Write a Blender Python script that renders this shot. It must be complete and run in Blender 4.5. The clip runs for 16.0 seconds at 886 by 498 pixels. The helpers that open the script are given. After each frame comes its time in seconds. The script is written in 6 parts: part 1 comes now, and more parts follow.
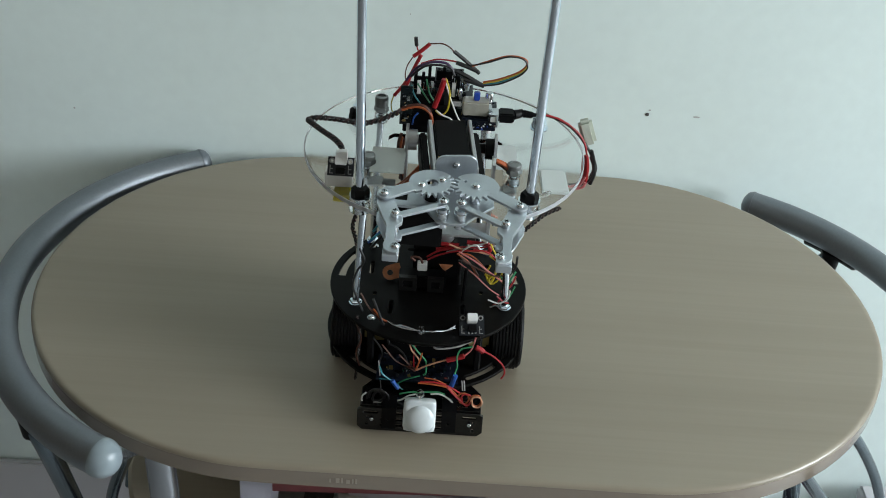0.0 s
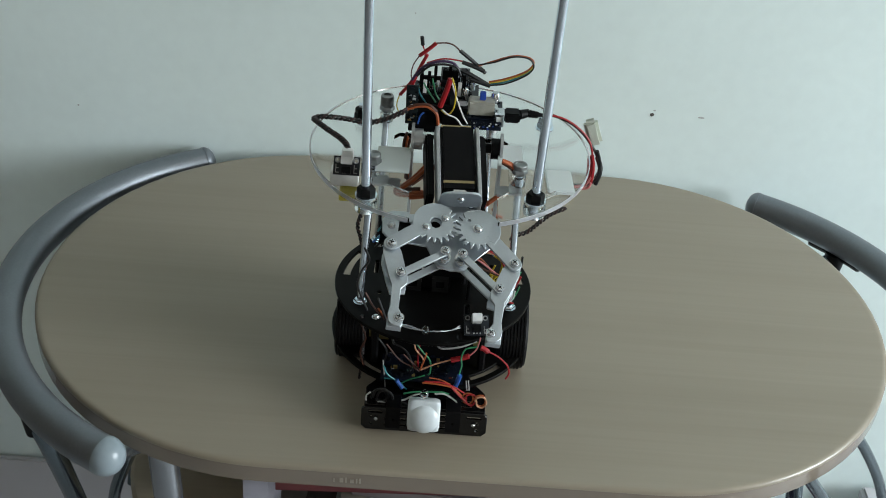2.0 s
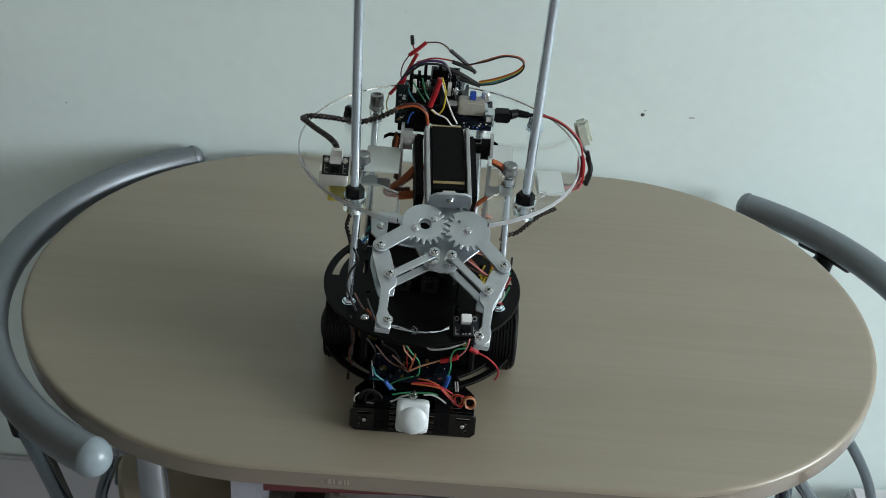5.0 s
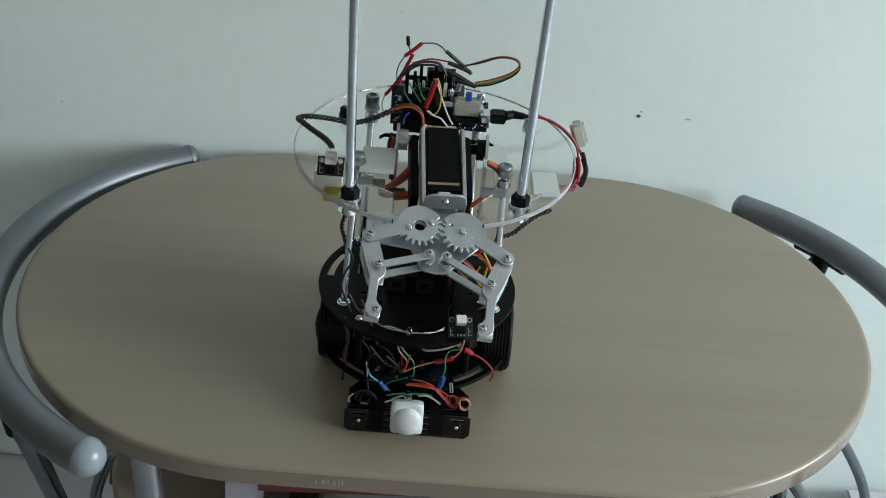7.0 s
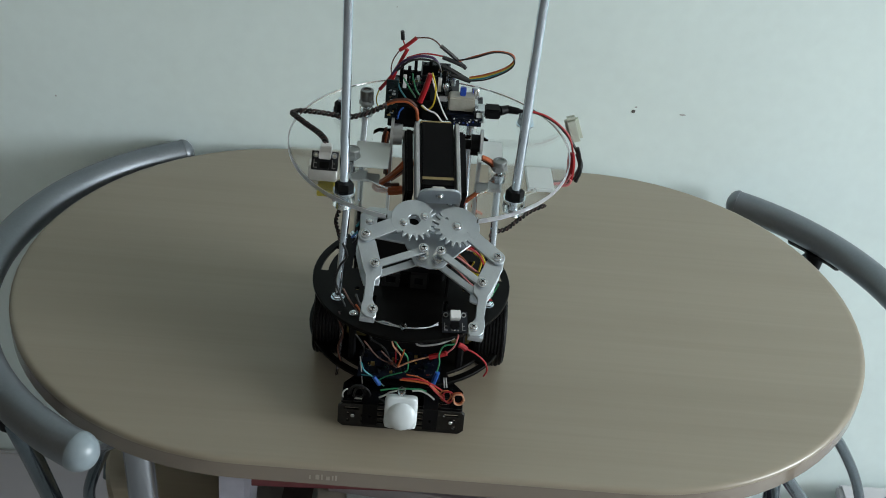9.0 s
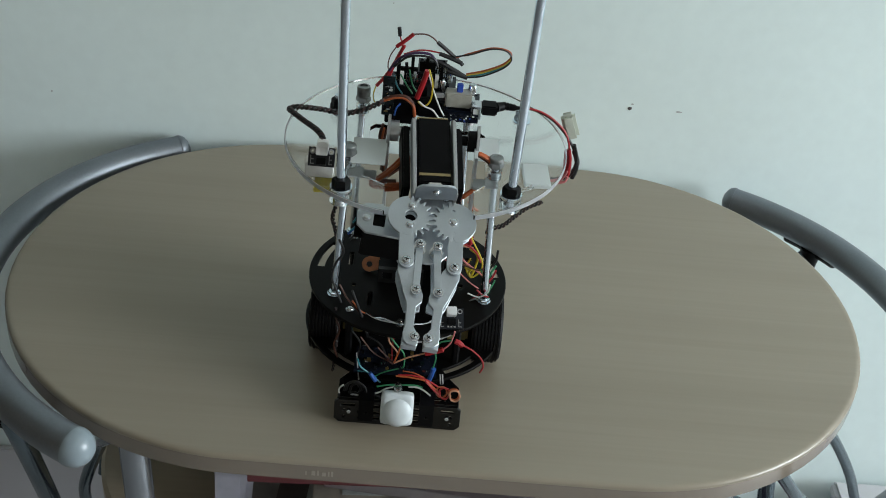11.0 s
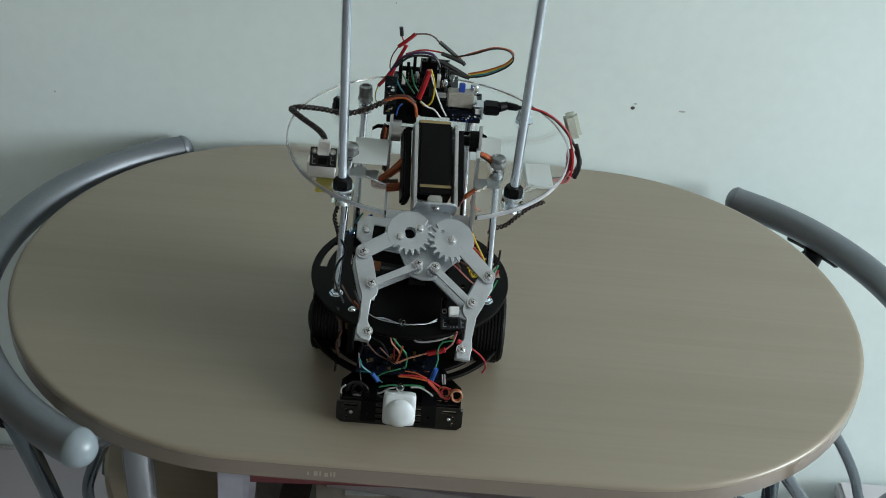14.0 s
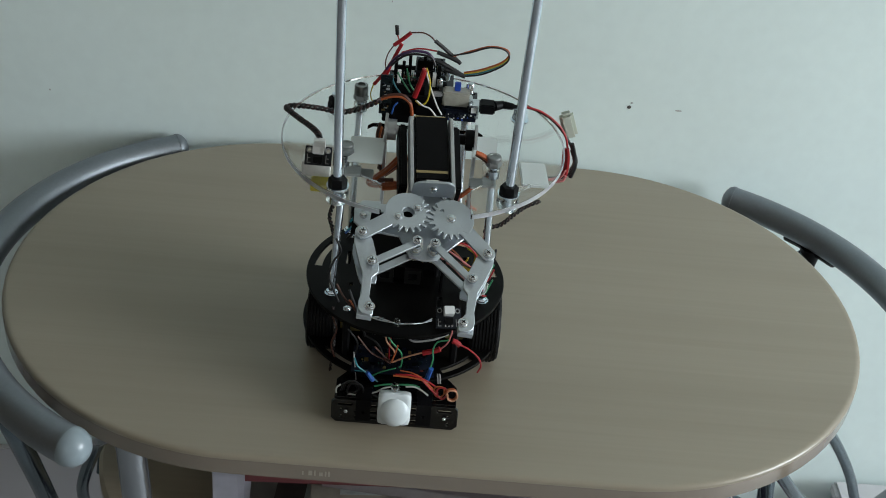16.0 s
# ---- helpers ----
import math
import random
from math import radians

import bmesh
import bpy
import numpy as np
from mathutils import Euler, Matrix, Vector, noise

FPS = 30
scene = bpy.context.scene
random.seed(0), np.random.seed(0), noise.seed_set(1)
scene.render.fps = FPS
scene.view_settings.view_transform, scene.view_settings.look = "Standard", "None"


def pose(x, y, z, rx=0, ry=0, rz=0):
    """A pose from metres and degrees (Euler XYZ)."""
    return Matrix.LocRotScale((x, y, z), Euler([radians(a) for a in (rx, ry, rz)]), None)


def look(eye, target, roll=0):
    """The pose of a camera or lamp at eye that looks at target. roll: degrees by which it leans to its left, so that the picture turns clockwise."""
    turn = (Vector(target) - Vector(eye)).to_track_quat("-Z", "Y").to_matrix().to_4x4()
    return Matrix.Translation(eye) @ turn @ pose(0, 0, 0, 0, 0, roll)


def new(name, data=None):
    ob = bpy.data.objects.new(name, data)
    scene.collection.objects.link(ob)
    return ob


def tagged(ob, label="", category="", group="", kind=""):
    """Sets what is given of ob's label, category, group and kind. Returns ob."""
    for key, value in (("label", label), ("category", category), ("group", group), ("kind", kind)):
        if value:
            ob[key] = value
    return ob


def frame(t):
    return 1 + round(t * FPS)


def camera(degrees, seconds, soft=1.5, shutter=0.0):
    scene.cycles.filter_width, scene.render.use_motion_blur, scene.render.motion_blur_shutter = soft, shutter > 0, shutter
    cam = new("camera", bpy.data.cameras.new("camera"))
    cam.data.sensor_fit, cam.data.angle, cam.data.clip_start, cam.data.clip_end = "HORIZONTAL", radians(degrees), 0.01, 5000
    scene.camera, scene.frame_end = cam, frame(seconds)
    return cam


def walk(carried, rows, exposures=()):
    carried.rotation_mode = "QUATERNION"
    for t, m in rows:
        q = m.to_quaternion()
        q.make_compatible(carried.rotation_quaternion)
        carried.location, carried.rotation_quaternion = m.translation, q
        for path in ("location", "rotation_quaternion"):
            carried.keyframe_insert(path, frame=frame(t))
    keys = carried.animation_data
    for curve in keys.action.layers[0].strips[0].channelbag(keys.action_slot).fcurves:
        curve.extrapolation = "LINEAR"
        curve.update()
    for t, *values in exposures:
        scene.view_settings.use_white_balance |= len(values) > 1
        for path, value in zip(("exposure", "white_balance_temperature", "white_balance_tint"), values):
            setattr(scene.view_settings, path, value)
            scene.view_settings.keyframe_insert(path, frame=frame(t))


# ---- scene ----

PATH = [
    (0.0, -0.0288, -0.9399, 1.4420, 55.665, -3.466, 1.782),
    (0.5, -0.0297, -0.9399, 1.4422, 55.671, -3.511, 1.918),
    (1.0, -0.0308, -0.9397, 1.4423, 55.870, -3.573, 1.823),
    (1.5, -0.0319, -0.9392, 1.4423, 55.647, -3.710, 1.953),
    (2.0, -0.0328, -0.9381, 1.4421, 55.562, -3.712, 1.967),
    (2.5, -0.0334, -0.9367, 1.4417, 55.606, -3.654, 1.789),
    (3.0, -0.0336, -0.9352, 1.4414, 55.386, -3.827, 2.094),
    (3.5, -0.0336, -0.9340, 1.4411, 55.333, -3.916, 1.876),
    (4.0, -0.0334, -0.9332, 1.4409, 55.352, -4.014, 1.813),
    (6.5, -0.0304, -0.9324, 1.4425, 55.591, -4.216, 1.557),
    (7.0, -0.0305, -0.9318, 1.4423, 55.440, -4.369, 1.707),
    (7.5, -0.0305, -0.9312, 1.4420, 55.300, -4.485, 1.649),
    (8.0, -0.0304, -0.9309, 1.4418, 55.394, -4.409, 1.623),
    (8.5, -0.0302, -0.9308, 1.4416, 55.292, -4.542, 1.629),
    (9.0, -0.0301, -0.9311, 1.4414, 55.237, -4.591, 1.557),
    (11.5, -0.0312, -0.9317, 1.4414, 55.081, -4.856, 1.455),
    (12.0, -0.0312, -0.9318, 1.4416, 55.112, -5.027, 1.823),
    (12.5, -0.0308, -0.9319, 1.4417, 54.986, -5.000, 1.780),
    (13.0, -0.0301, -0.9318, 1.4418, 55.363, -4.825, 1.967),
    (13.5, -0.0293, -0.9313, 1.4417, 55.280, -4.816, 1.629),
    (14.0, -0.0286, -0.9305, 1.4413, 55.059, -4.648, 1.625),
    (14.5, -0.0281, -0.9296, 1.4410, 55.018, -4.802, 1.753),
    (15.0, -0.0277, -0.9290, 1.4407, 54.852, -4.860, 1.743),
    (15.5, -0.0274, -0.9286, 1.4406, 54.971, -4.874, 1.662),
    (16.0, -0.0271, -0.9284, 1.4405, 55.002, -4.787, 1.561),
]
cam = camera(39.98, 16.0, soft=0.95)
walk(cam, [(t, pose(*row)) for t, *row in PATH], exposures=((0.0, 0.5), (2.5, 0.48), (4.0, 0.42), (7.0, 0.38), (13.5, 0.38), (16.0, 0.27)))

# ---- world and light ----
TABLE_Z = 0.75
WALL_Y = 0.252
world = bpy.data.worlds.new("daylight")
scene.world = world
world.use_nodes = True
wn = world.node_tree
sky = wn.nodes.new("ShaderNodeTexSky")
sky.sky_type, sky.sun_disc = "NISHITA", False
sky.sun_elevation, sky.sun_rotation = radians(38), radians(100)
wn.links.new(sky.outputs[0], wn.nodes["Background"].inputs[0])
wn.nodes["Background"].inputs[1].default_value = 0.1


def area_light(name, m, sx, sy, watts, colour):
    data = bpy.data.lights.new(name, "AREA")
    data.shape, data.size, data.size_y, data.energy, data.color = "RECTANGLE", sx, sy, watts, colour
    ob = new(name, data)
    ob.matrix_world = m
    return ob


# daylight through the east window, then a weak fill lamp from the south
area_light("window_and_fill_light", look((2.93, -0.95, 1.62), (0.0, -0.5, 1.0)), 1.3, 1.1, 83, (0.865, 0.95, 1.0))
# added warm fill from the front; no window is known on that side
area_light("window_and_fill_light", look((-0.3, -3.36, 1.15), (-0.1, 0.0, 0.95)), 1.5, 1.1, 1.8, (1.0, 0.94, 0.86))


# ---- materials ----
def material(name, colour, rough=0.5, metal=0.0, grain=0.0, scale=200.0, bump=0.0, colour2=None, spec=0.5, stretch=(1, 1, 1), coat=0.0):
    m = bpy.data.materials.new(name)
    m.use_nodes = True
    n, l = m.node_tree.nodes, m.node_tree.links
    b = n["Principled BSDF"]
    b.inputs["Base Color"].default_value = (*colour, 1)
    b.inputs["Roughness"].default_value, b.inputs["Metallic"].default_value = rough, metal
    b.inputs["Specular IOR Level"].default_value = spec
    b.inputs["Coat Weight"].default_value = coat
    if grain or bump:
        tc, mp = n.new("ShaderNodeTexCoord"), n.new("ShaderNodeMapping")
        mp.inputs["Scale"].default_value = stretch
        l.new(tc.outputs["Object"], mp.inputs[0])
        fine, broad = n.new("ShaderNodeTexNoise"), n.new("ShaderNodeTexNoise")
        fine.inputs["Scale"].default_value, broad.inputs["Scale"].default_value = scale, scale / 14
        fine.inputs["Detail"].default_value = broad.inputs["Detail"].default_value = 4
        l.new(mp.outputs[0], fine.inputs[0]), l.new(mp.outputs[0], broad.inputs[0])
        add = n.new("ShaderNodeMath")
        add.operation = "ADD"
        l.new(fine.outputs[0], add.inputs[0]), l.new(broad.outputs[0], add.inputs[1])
        half = n.new("ShaderNodeMath")
        half.operation = "MULTIPLY"
        half.inputs[1].default_value = 0.5
        l.new(add.outputs[0], half.inputs[0])
        ramp = n.new("ShaderNodeValToRGB")
        c2 = colour2 or tuple(c * (1 - grain) for c in colour)
        ramp.color_ramp.elements[0].position, ramp.color_ramp.elements[1].position = 0.35, 0.65
        ramp.color_ramp.elements[0].color, ramp.color_ramp.elements[1].color = (*c2, 1), (*colour, 1)
        l.new(half.outputs[0], ramp.inputs[0]), l.new(ramp.outputs[0], b.inputs["Base Color"])
        rr = n.new("ShaderNodeMapRange")
        rr.inputs[3].default_value, rr.inputs[4].default_value = max(0.02, rough - 0.07), min(1, rough + 0.07)
        l.new(half.outputs[0], rr.inputs[0]), l.new(rr.outputs[0], b.inputs["Roughness"])
        if bump:
            bp = n.new("ShaderNodeBump")
            bp.inputs["Strength"].default_value, bp.inputs["Distance"].default_value = bump, 0.001
            l.new(half.outputs[0], bp.inputs["Height"]), l.new(bp.outputs[0], b.inputs["Normal"])
    return m


def laminate(name, light, dark):
    """Pale printed wood laminate with grain running along x."""
    m = material(name, light, 0.34, spec=0.7)
    n, l = m.node_tree.nodes, m.node_tree.links
    b = n["Principled BSDF"]
    tc = n.new("ShaderNodeTexCoord")
    ramps = []
    for sc, st, det in ((3.0, (0.5, 9.0, 9.0), 3), (9.0, (0.35, 22.0, 22.0), 5), (2.0, (0.8, 3.0, 3.0), 2)):
        mp, ns = n.new("ShaderNodeMapping"), n.new("ShaderNodeTexNoise")
        mp.inputs["Scale"].default_value = st
        ns.inputs["Scale"].default_value, ns.inputs["Detail"].default_value = sc, det
        ns.inputs["Distortion"].default_value = 0.25
        l.new(tc.outputs["Object"], mp.inputs[0]), l.new(mp.outputs[0], ns.inputs[0])
        ramps.append(ns)
    s1, s2 = n.new("ShaderNodeMath"), n.new("ShaderNodeMath")
    s1.operation = s2.operation = "MULTIPLY_ADD"
    s1.inputs[1].default_value, s2.inputs[1].default_value = 0.45, 0.3
    w = n.new("ShaderNodeMath")
    w.operation, w.inputs[1].default_value = "MULTIPLY", 0.35
    l.new(ramps[2].outputs[0], w.inputs[0])
    l.new(ramps[0].outputs[0], s1.inputs[0]), l.new(w.outputs[0], s1.inputs[2])
    l.new(ramps[1].outputs[0], s2.inputs[0]), l.new(s1.outputs[0], s2.inputs[2])
    ramp = n.new("ShaderNodeValToRGB")
    ramp.color_ramp.elements[0].position, ramp.color_ramp.elements[1].position = 0.4, 0.68
    ramp.color_ramp.elements[0].color, ramp.color_ramp.elements[1].color = (*dark, 1), (*light, 1)
    l.new(s2.outputs[0], ramp.inputs[0]), l.new(ramp.outputs[0], b.inputs["Base Color"])
    bp = n.new("ShaderNodeBump")
    bp.inputs["Strength"].default_value, bp.inputs["Distance"].default_value = 0.08, 0.0005
    l.new(s2.outputs[0], bp.inputs["Height"]), l.new(bp.outputs[0], b.inputs["Normal"])
    return m


def clear(name, colour, rough=0.04, ior=1.49):
    m = bpy.data.materials.new(name)
    m.use_nodes = True
    b = m.node_tree.nodes["Principled BSDF"]
    b.inputs["Base Color"].default_value = (*colour, 1)
    b.inputs["Roughness"].default_value, b.inputs["IOR"].default_value = rough, ior
    b.inputs["Transmission Weight"].default_value = 1.0
    return m


WOOD = laminate("table_laminate", (0.279, 0.24, 0.182), (0.239, 0.202, 0.15))
WOOD_EDGE = material("table_edge", (0.215, 0.175, 0.135), 0.16, spec=1.0, grain=0.05, scale=60, stretch=(0.4, 3, 3))
SHELF_WOOD = laminate("shelf_laminate", (0.42, 0.35, 0.26), (0.34, 0.28, 0.2))
WALL = material("wall_paint", (0.752, 0.86, 0.845), 0.75, grain=0.05, scale=60, bump=0.12)
# for walls out of view: dark tan holds bounced light low and warm
FAR_WALL = material("tan_bounce_wall", (0.21, 0.165, 0.115), 0.75, grain=0.08, scale=40, bump=0.1)
CREAM = material("cream_plastic", (0.36, 0.35, 0.3), 0.35, grain=0.25, scale=300)
CRATE_GREY = material("grey_plastic", (0.5, 0.5, 0.52), 0.45, grain=0.08, scale=60)
WHITE_TRIM = material("white_gloss_paint", (0.6, 0.6, 0.63), 0.4, grain=0.06, scale=20)
FLOOR = material("floor_vinyl", (0.42, 0.42, 0.42), 0.45, grain=0.25, scale=40)
# ceiling is never in view; its warm tone is set to tint ambient light
CEIL = material("ceiling_paint", (0.6, 0.56, 0.5), 0.8, grain=0.04, scale=60)
TUBE = material("silver_paint", (0.215, 0.235, 0.26), 0.4, metal=0.75, grain=0.12, scale=400)
LEG = material("steel_paint", (0.34, 0.36, 0.39), 0.24, metal=0.9, grain=0.05, scale=120)
CHAIR_LEG = material("dark_steel", (0.14, 0.18, 0.205), 0.2, metal=0.9, grain=0.08, scale=150)
CAP = material("pale_plastic_cap", (0.24, 0.29, 0.32), 0.3, grain=0.08, scale=150)
CUSHION = material("purple_fabric", (0.05, 0.035, 0.06), 0.85, grain=0.3, scale=500, bump=0.4)
BLACK = material("black_plastic", (0.0045, 0.0045, 0.005), 0.45, grain=0.3, scale=400, spec=0.1)
BLACK_PLATE = material("black_anodised", (0.0038, 0.0036, 0.0034), 0.36, grain=0.4, scale=300, spec=0.08)
GLOSS_BLACK = material("glossy_black_plate", (0.004, 0.004, 0.0042), 0.16, grain=0.4, scale=300, spec=0.5)
LENS_BLACK = material("smoked_black_plastic", (0.008, 0.008, 0.0075), 0.3, grain=0.3, scale=300, spec=0.45)
RUBBER = material("black_rubber", (0.0055, 0.0055, 0.006), 0.5, grain=0.3, scale=500, bump=0.3, spec=0.15)
ALU = material("sandblasted_aluminium", (0.51, 0.555, 0.595), 0.38, metal=0.85, grain=0.12, scale=900, bump=0.1)
ALU_DULL = material("bracket_aluminium", (0.5, 0.51, 0.52), 0.42, metal=0.85, grain=0.15, scale=700)
ZINC = material("zinc_plated_steel", (0.8, 0.89, 0.97), 0.11, metal=1.0, grain=0.15, scale=700)
STEEL = material("bright_steel", (0.66, 0.69, 0.72), 0.2, metal=1.0, grain=0.1, scale=600)
GOLD = material("dull_gold_print", (0.3, 0.23, 0.1), 0.5, grain=0.2, scale=500)
BRASS = material("brass", (0.6, 0.45, 0.2), 0.3, metal=1.0, grain=0.15, scale=500)
PCB = material("black_circuit_board", (0.007, 0.008, 0.01), 0.35, grain=0.4, scale=900, colour2=(0.014, 0.017, 0.022), spec=0.3)
PCB_BLUE = material("blue_circuit_board", (0.007, 0.01, 0.021), 0.3, grain=0.6, scale=900, colour2=(0.004, 0.006, 0.011), spec=0.3)
WHITE = material("white_plastic", (0.72, 0.73, 0.72), 0.4, grain=0.06, scale=300)
FOAM = material("white_foam_tape", (0.6, 0.6, 0.57), 0.8, grain=0.15, scale=500, bump=0.3)
YELLOW = material("yellow_plastic", (0.62, 0.52, 0.06), 0.45, grain=0.15, scale=300)
AMBER = material("dull_yellow_plastic", (0.24, 0.2, 0.075), 0.45, grain=0.2, scale=300)
PALE_PRINT = material("grey_white_print", (0.3, 0.3, 0.3), 0.6, grain=0.4, scale=1500)
BLUE = material("blue_plastic", (0.02, 0.07, 0.4), 0.35, grain=0.15, scale=300)
LENS = material("milky_dome", (0.62, 0.67, 0.69), 0.32, grain=0.07, scale=260, bump=0.05)
LENS.node_tree.nodes["Principled BSDF"].inputs["Subsurface Weight"].default_value = 0.3
LENS.node_tree.nodes["Principled BSDF"].inputs["Subsurface Radius"].default_value = (0.003, 0.003, 0.003)
COPPER = material("copper_tab", (0.5, 0.2, 0.09), 0.45, metal=0.3, grain=0.25, scale=400)
RED_PART = material("dark_red_plastic", (0.12, 0.02, 0.015), 0.45, grain=0.2, scale=400)
ACRYLIC = clear("clear_acrylic", (0.97, 0.985, 0.98))
ACRYLIC_EDGE = clear("frosted_acrylic_edge", (0.9, 0.91, 0.95), 0.6)
ACRYLIC_EDGE.node_tree.nodes["Principled BSDF"].inputs["Transmission Weight"].default_value = 0.9
MILKY = clear("milky_plastic", (0.78, 0.83, 0.82), 0.5)
MILKY.node_tree.nodes["Principled BSDF"].inputs["Transmission Weight"].default_value = 0.35
PALE_NYLON = material("pale_nylon", (0.52, 0.56, 0.48), 0.4, grain=0.08, scale=300)
DULL_ZINC = material("dull_zinc", (0.3, 0.31, 0.31), 0.3, metal=0.9, grain=0.2, scale=500)
PCB_TEAL = material("teal_circuit_board", (0.004, 0.011, 0.013), 0.3, grain=0.5, scale=900, spec=0.4)
CLEAR = clear("clear_plastic", (0.95, 0.96, 0.96), 0.08)
WIRES = {}
for key, col in dict(red=(0.4, 0.012, 0.018), black=(0.006, 0.006, 0.007), orange=(0.45, 0.1, 0.025), yellow=(0.65, 0.5, 0.03), white=(0.72, 0.72, 0.7),
                     green=(0.04, 0.3, 0.13), teal=(0.03, 0.25, 0.3), blue=(0.03, 0.13, 0.5), brown=(0.09, 0.03, 0.018), grey=(0.4, 0.4, 0.4), pink=(0.65, 0.2, 0.2),
                     purple=(0.05, 0.02, 0.08), umber=(0.045, 0.02, 0.02), peach=(0.65, 0.33, 0.2)).items():
    WIRES[key] = material("wire_" + key, tuple(c * 0.85 for c in col), 0.42, grain=0.15, scale=300)


# ---- mesh helpers ----
def finish(bm, smooth=True):
    bmesh.ops.recalc_face_normals(bm, faces=bm.faces)
    for f in bm.faces:
        f.smooth = smooth


def mesh_object(name, bm, mat, smooth=True, angle=35):
    finish(bm, smooth)
    if smooth:
        for e in bm.edges:
            if len(e.link_faces) == 2 and e.calc_face_angle(0) > radians(angle):
                e.smooth = False
    me = bpy.data.meshes.new(name)
    bm.to_mesh(me)
    bm.free()
    me.materials.append(mat)
    return new(name, me)


def part(name, bm, mat, parent, label="", shift=None, smooth=True):
    """Links a bmesh as one mesh object under a thing or a part. shift: where the parent's origin lies in the mesh's own coordinates."""
    if shift is not None:
        bmesh.ops.translate(bm, vec=[-c for c in shift], verts=bm.verts)
    ob = mesh_object(name, bm, mat, smooth)
    ob.parent = parent
    if label:
        tagged(ob, label)
    return ob


def empty(name, at, label, category, group=""):
    ob = new(name)
    ob.location = at
    ob.empty_display_size = 0.05
    return tagged(ob, label, category, group)


def box(bm, x0, x1, y0, y1, z0, z1, m=None, bevel=0.0):
    r = bmesh.ops.create_cube(bm, size=1.0)
    v = r["verts"]
    bmesh.ops.scale(bm, vec=(x1 - x0, y1 - y0, z1 - z0), verts=v)
    bmesh.ops.translate(bm, vec=((x0 + x1) / 2, (y0 + y1) / 2, (z0 + z1) / 2), verts=v)
    if bevel:
        es = list({e for q in v for e in q.link_edges})
        rb = bmesh.ops.bevel(bm, geom=es, offset=bevel, segments=2, affect="EDGES", clamp_overlap=True)
        v = list({q for q in rb["verts"]} | {q for q in v if q.is_valid})
    if m is not None:
        bmesh.ops.transform(bm, matrix=m, verts=v)
    return v


def cyl(bm, a, b, r, r2=None, n=20):
    a, b = Vector(a), Vector(b)
    d = b - a
    m = Matrix.Translation((a + b) / 2) @ d.to_track_quat("Z", "Y").to_matrix().to_4x4()
    return bmesh.ops.create_cone(bm, cap_ends=True, segments=n, radius1=r, radius2=r if r2 is None else r2, depth=d.length, matrix=m)["verts"]


def smooth_points(pts, k=8):
    """Catmull-Rom through the points."""
    p = [Vector(q) for q in pts]
    if len(p) < 3:
        return p
    p = [2 * p[0] - p[1]] + p + [2 * p[-1] - p[-2]]
    out = []
    for i in range(1, len(p) - 2):
        for j in range(k):
            t = j / k
            out.append(0.5 * (2 * p[i] + (p[i + 1] - p[i - 1]) * t + (2 * p[i - 1] - 5 * p[i] + 4 * p[i + 1] - p[i + 2]) * t * t
                              + (3 * p[i] - p[i - 1] - 3 * p[i + 1] + p[i + 2]) * t ** 3))
    return out + [p[-2]]


def tube(bm, pts, r, n=8, closed_ends=True):
    """A round tube along a line of points; r is one radius or one for each point."""
    pts = [Vector(q) for q in pts]
    rs = r if isinstance(r, (list, tuple)) else [r] * len(pts)
    rings, up = [], Vector((0.13, 0.21, 0.97)).normalized()
    for i, q in enumerate(pts):
        d = (pts[min(i + 1, len(pts) - 1)] - pts[max(i - 1, 0)]).normalized()
        s = d.cross(up)
        if s.length < 1e-4:
            s = d.cross(Vector((1, 0, 0)))
        s.normalize()
        up = s.cross(d).normalized()
        rings.append([bm.verts.new(q + rs[i] * (math.cos(2 * math.pi * k / n) * s + math.sin(2 * math.pi * k / n) * up)) for k in range(n)])
    for a, b in zip(rings, rings[1:]):
        for k in range(n):
            bm.faces.new((a[k], a[(k + 1) % n], b[(k + 1) % n], b[k]))
    if closed_ends:
        bm.faces.new(rings[0][::-1]), bm.faces.new(rings[-1])


def plate(bm, outline, z0, z1, holes=(), m=None):
    """A flat plate of thickness z0..z1 with the given outline and holes (lists of x, y)."""
    made = []
    for loop in (outline, *holes):
        vs = [bm.verts.new((x, y, z0)) for x, y in loop]
        made += [bm.edges.new((vs[i], vs[(i + 1) % len(vs)])) for i in range(len(vs))]
    f = bmesh.ops.triangle_fill(bm, edges=made, use_beauty=True)
    faces = [g for g in f["geom"] if isinstance(g, bmesh.types.BMFace)]
    ex = bmesh.ops.extrude_face_region(bm, geom=faces)
    top = [g for g in ex["geom"] if isinstance(g, bmesh.types.BMVert)]
    bmesh.ops.translate(bm, vec=(0, 0, z1 - z0), verts=top)
    verts = list({v for g in faces for v in g.verts} | set(top))
    if m is not None:
        bmesh.ops.transform(bm, matrix=m, verts=verts)
    return verts


def ring(x, y, r, n=32, a0=0.0, a1=360.0):
    full = abs(a1 - a0) >= 360
    k = n if full else n + 1
    return [(x + r * math.cos(radians(a0 + (a1 - a0) * i / n)), y + r * math.sin(radians(a0 + (a1 - a0) * i / n))) for i in range(k)]


def slot(x0, y0, x1, y1, r, n=6):
    """Outline of a slot with round ends between two points."""
    a = math.degrees(math.atan2(y1 - y0, x1 - x0))
    return ring(x1, y1, r, n, a - 90, a + 90) + ring(x0, y0, r, n, a + 90, a + 270)


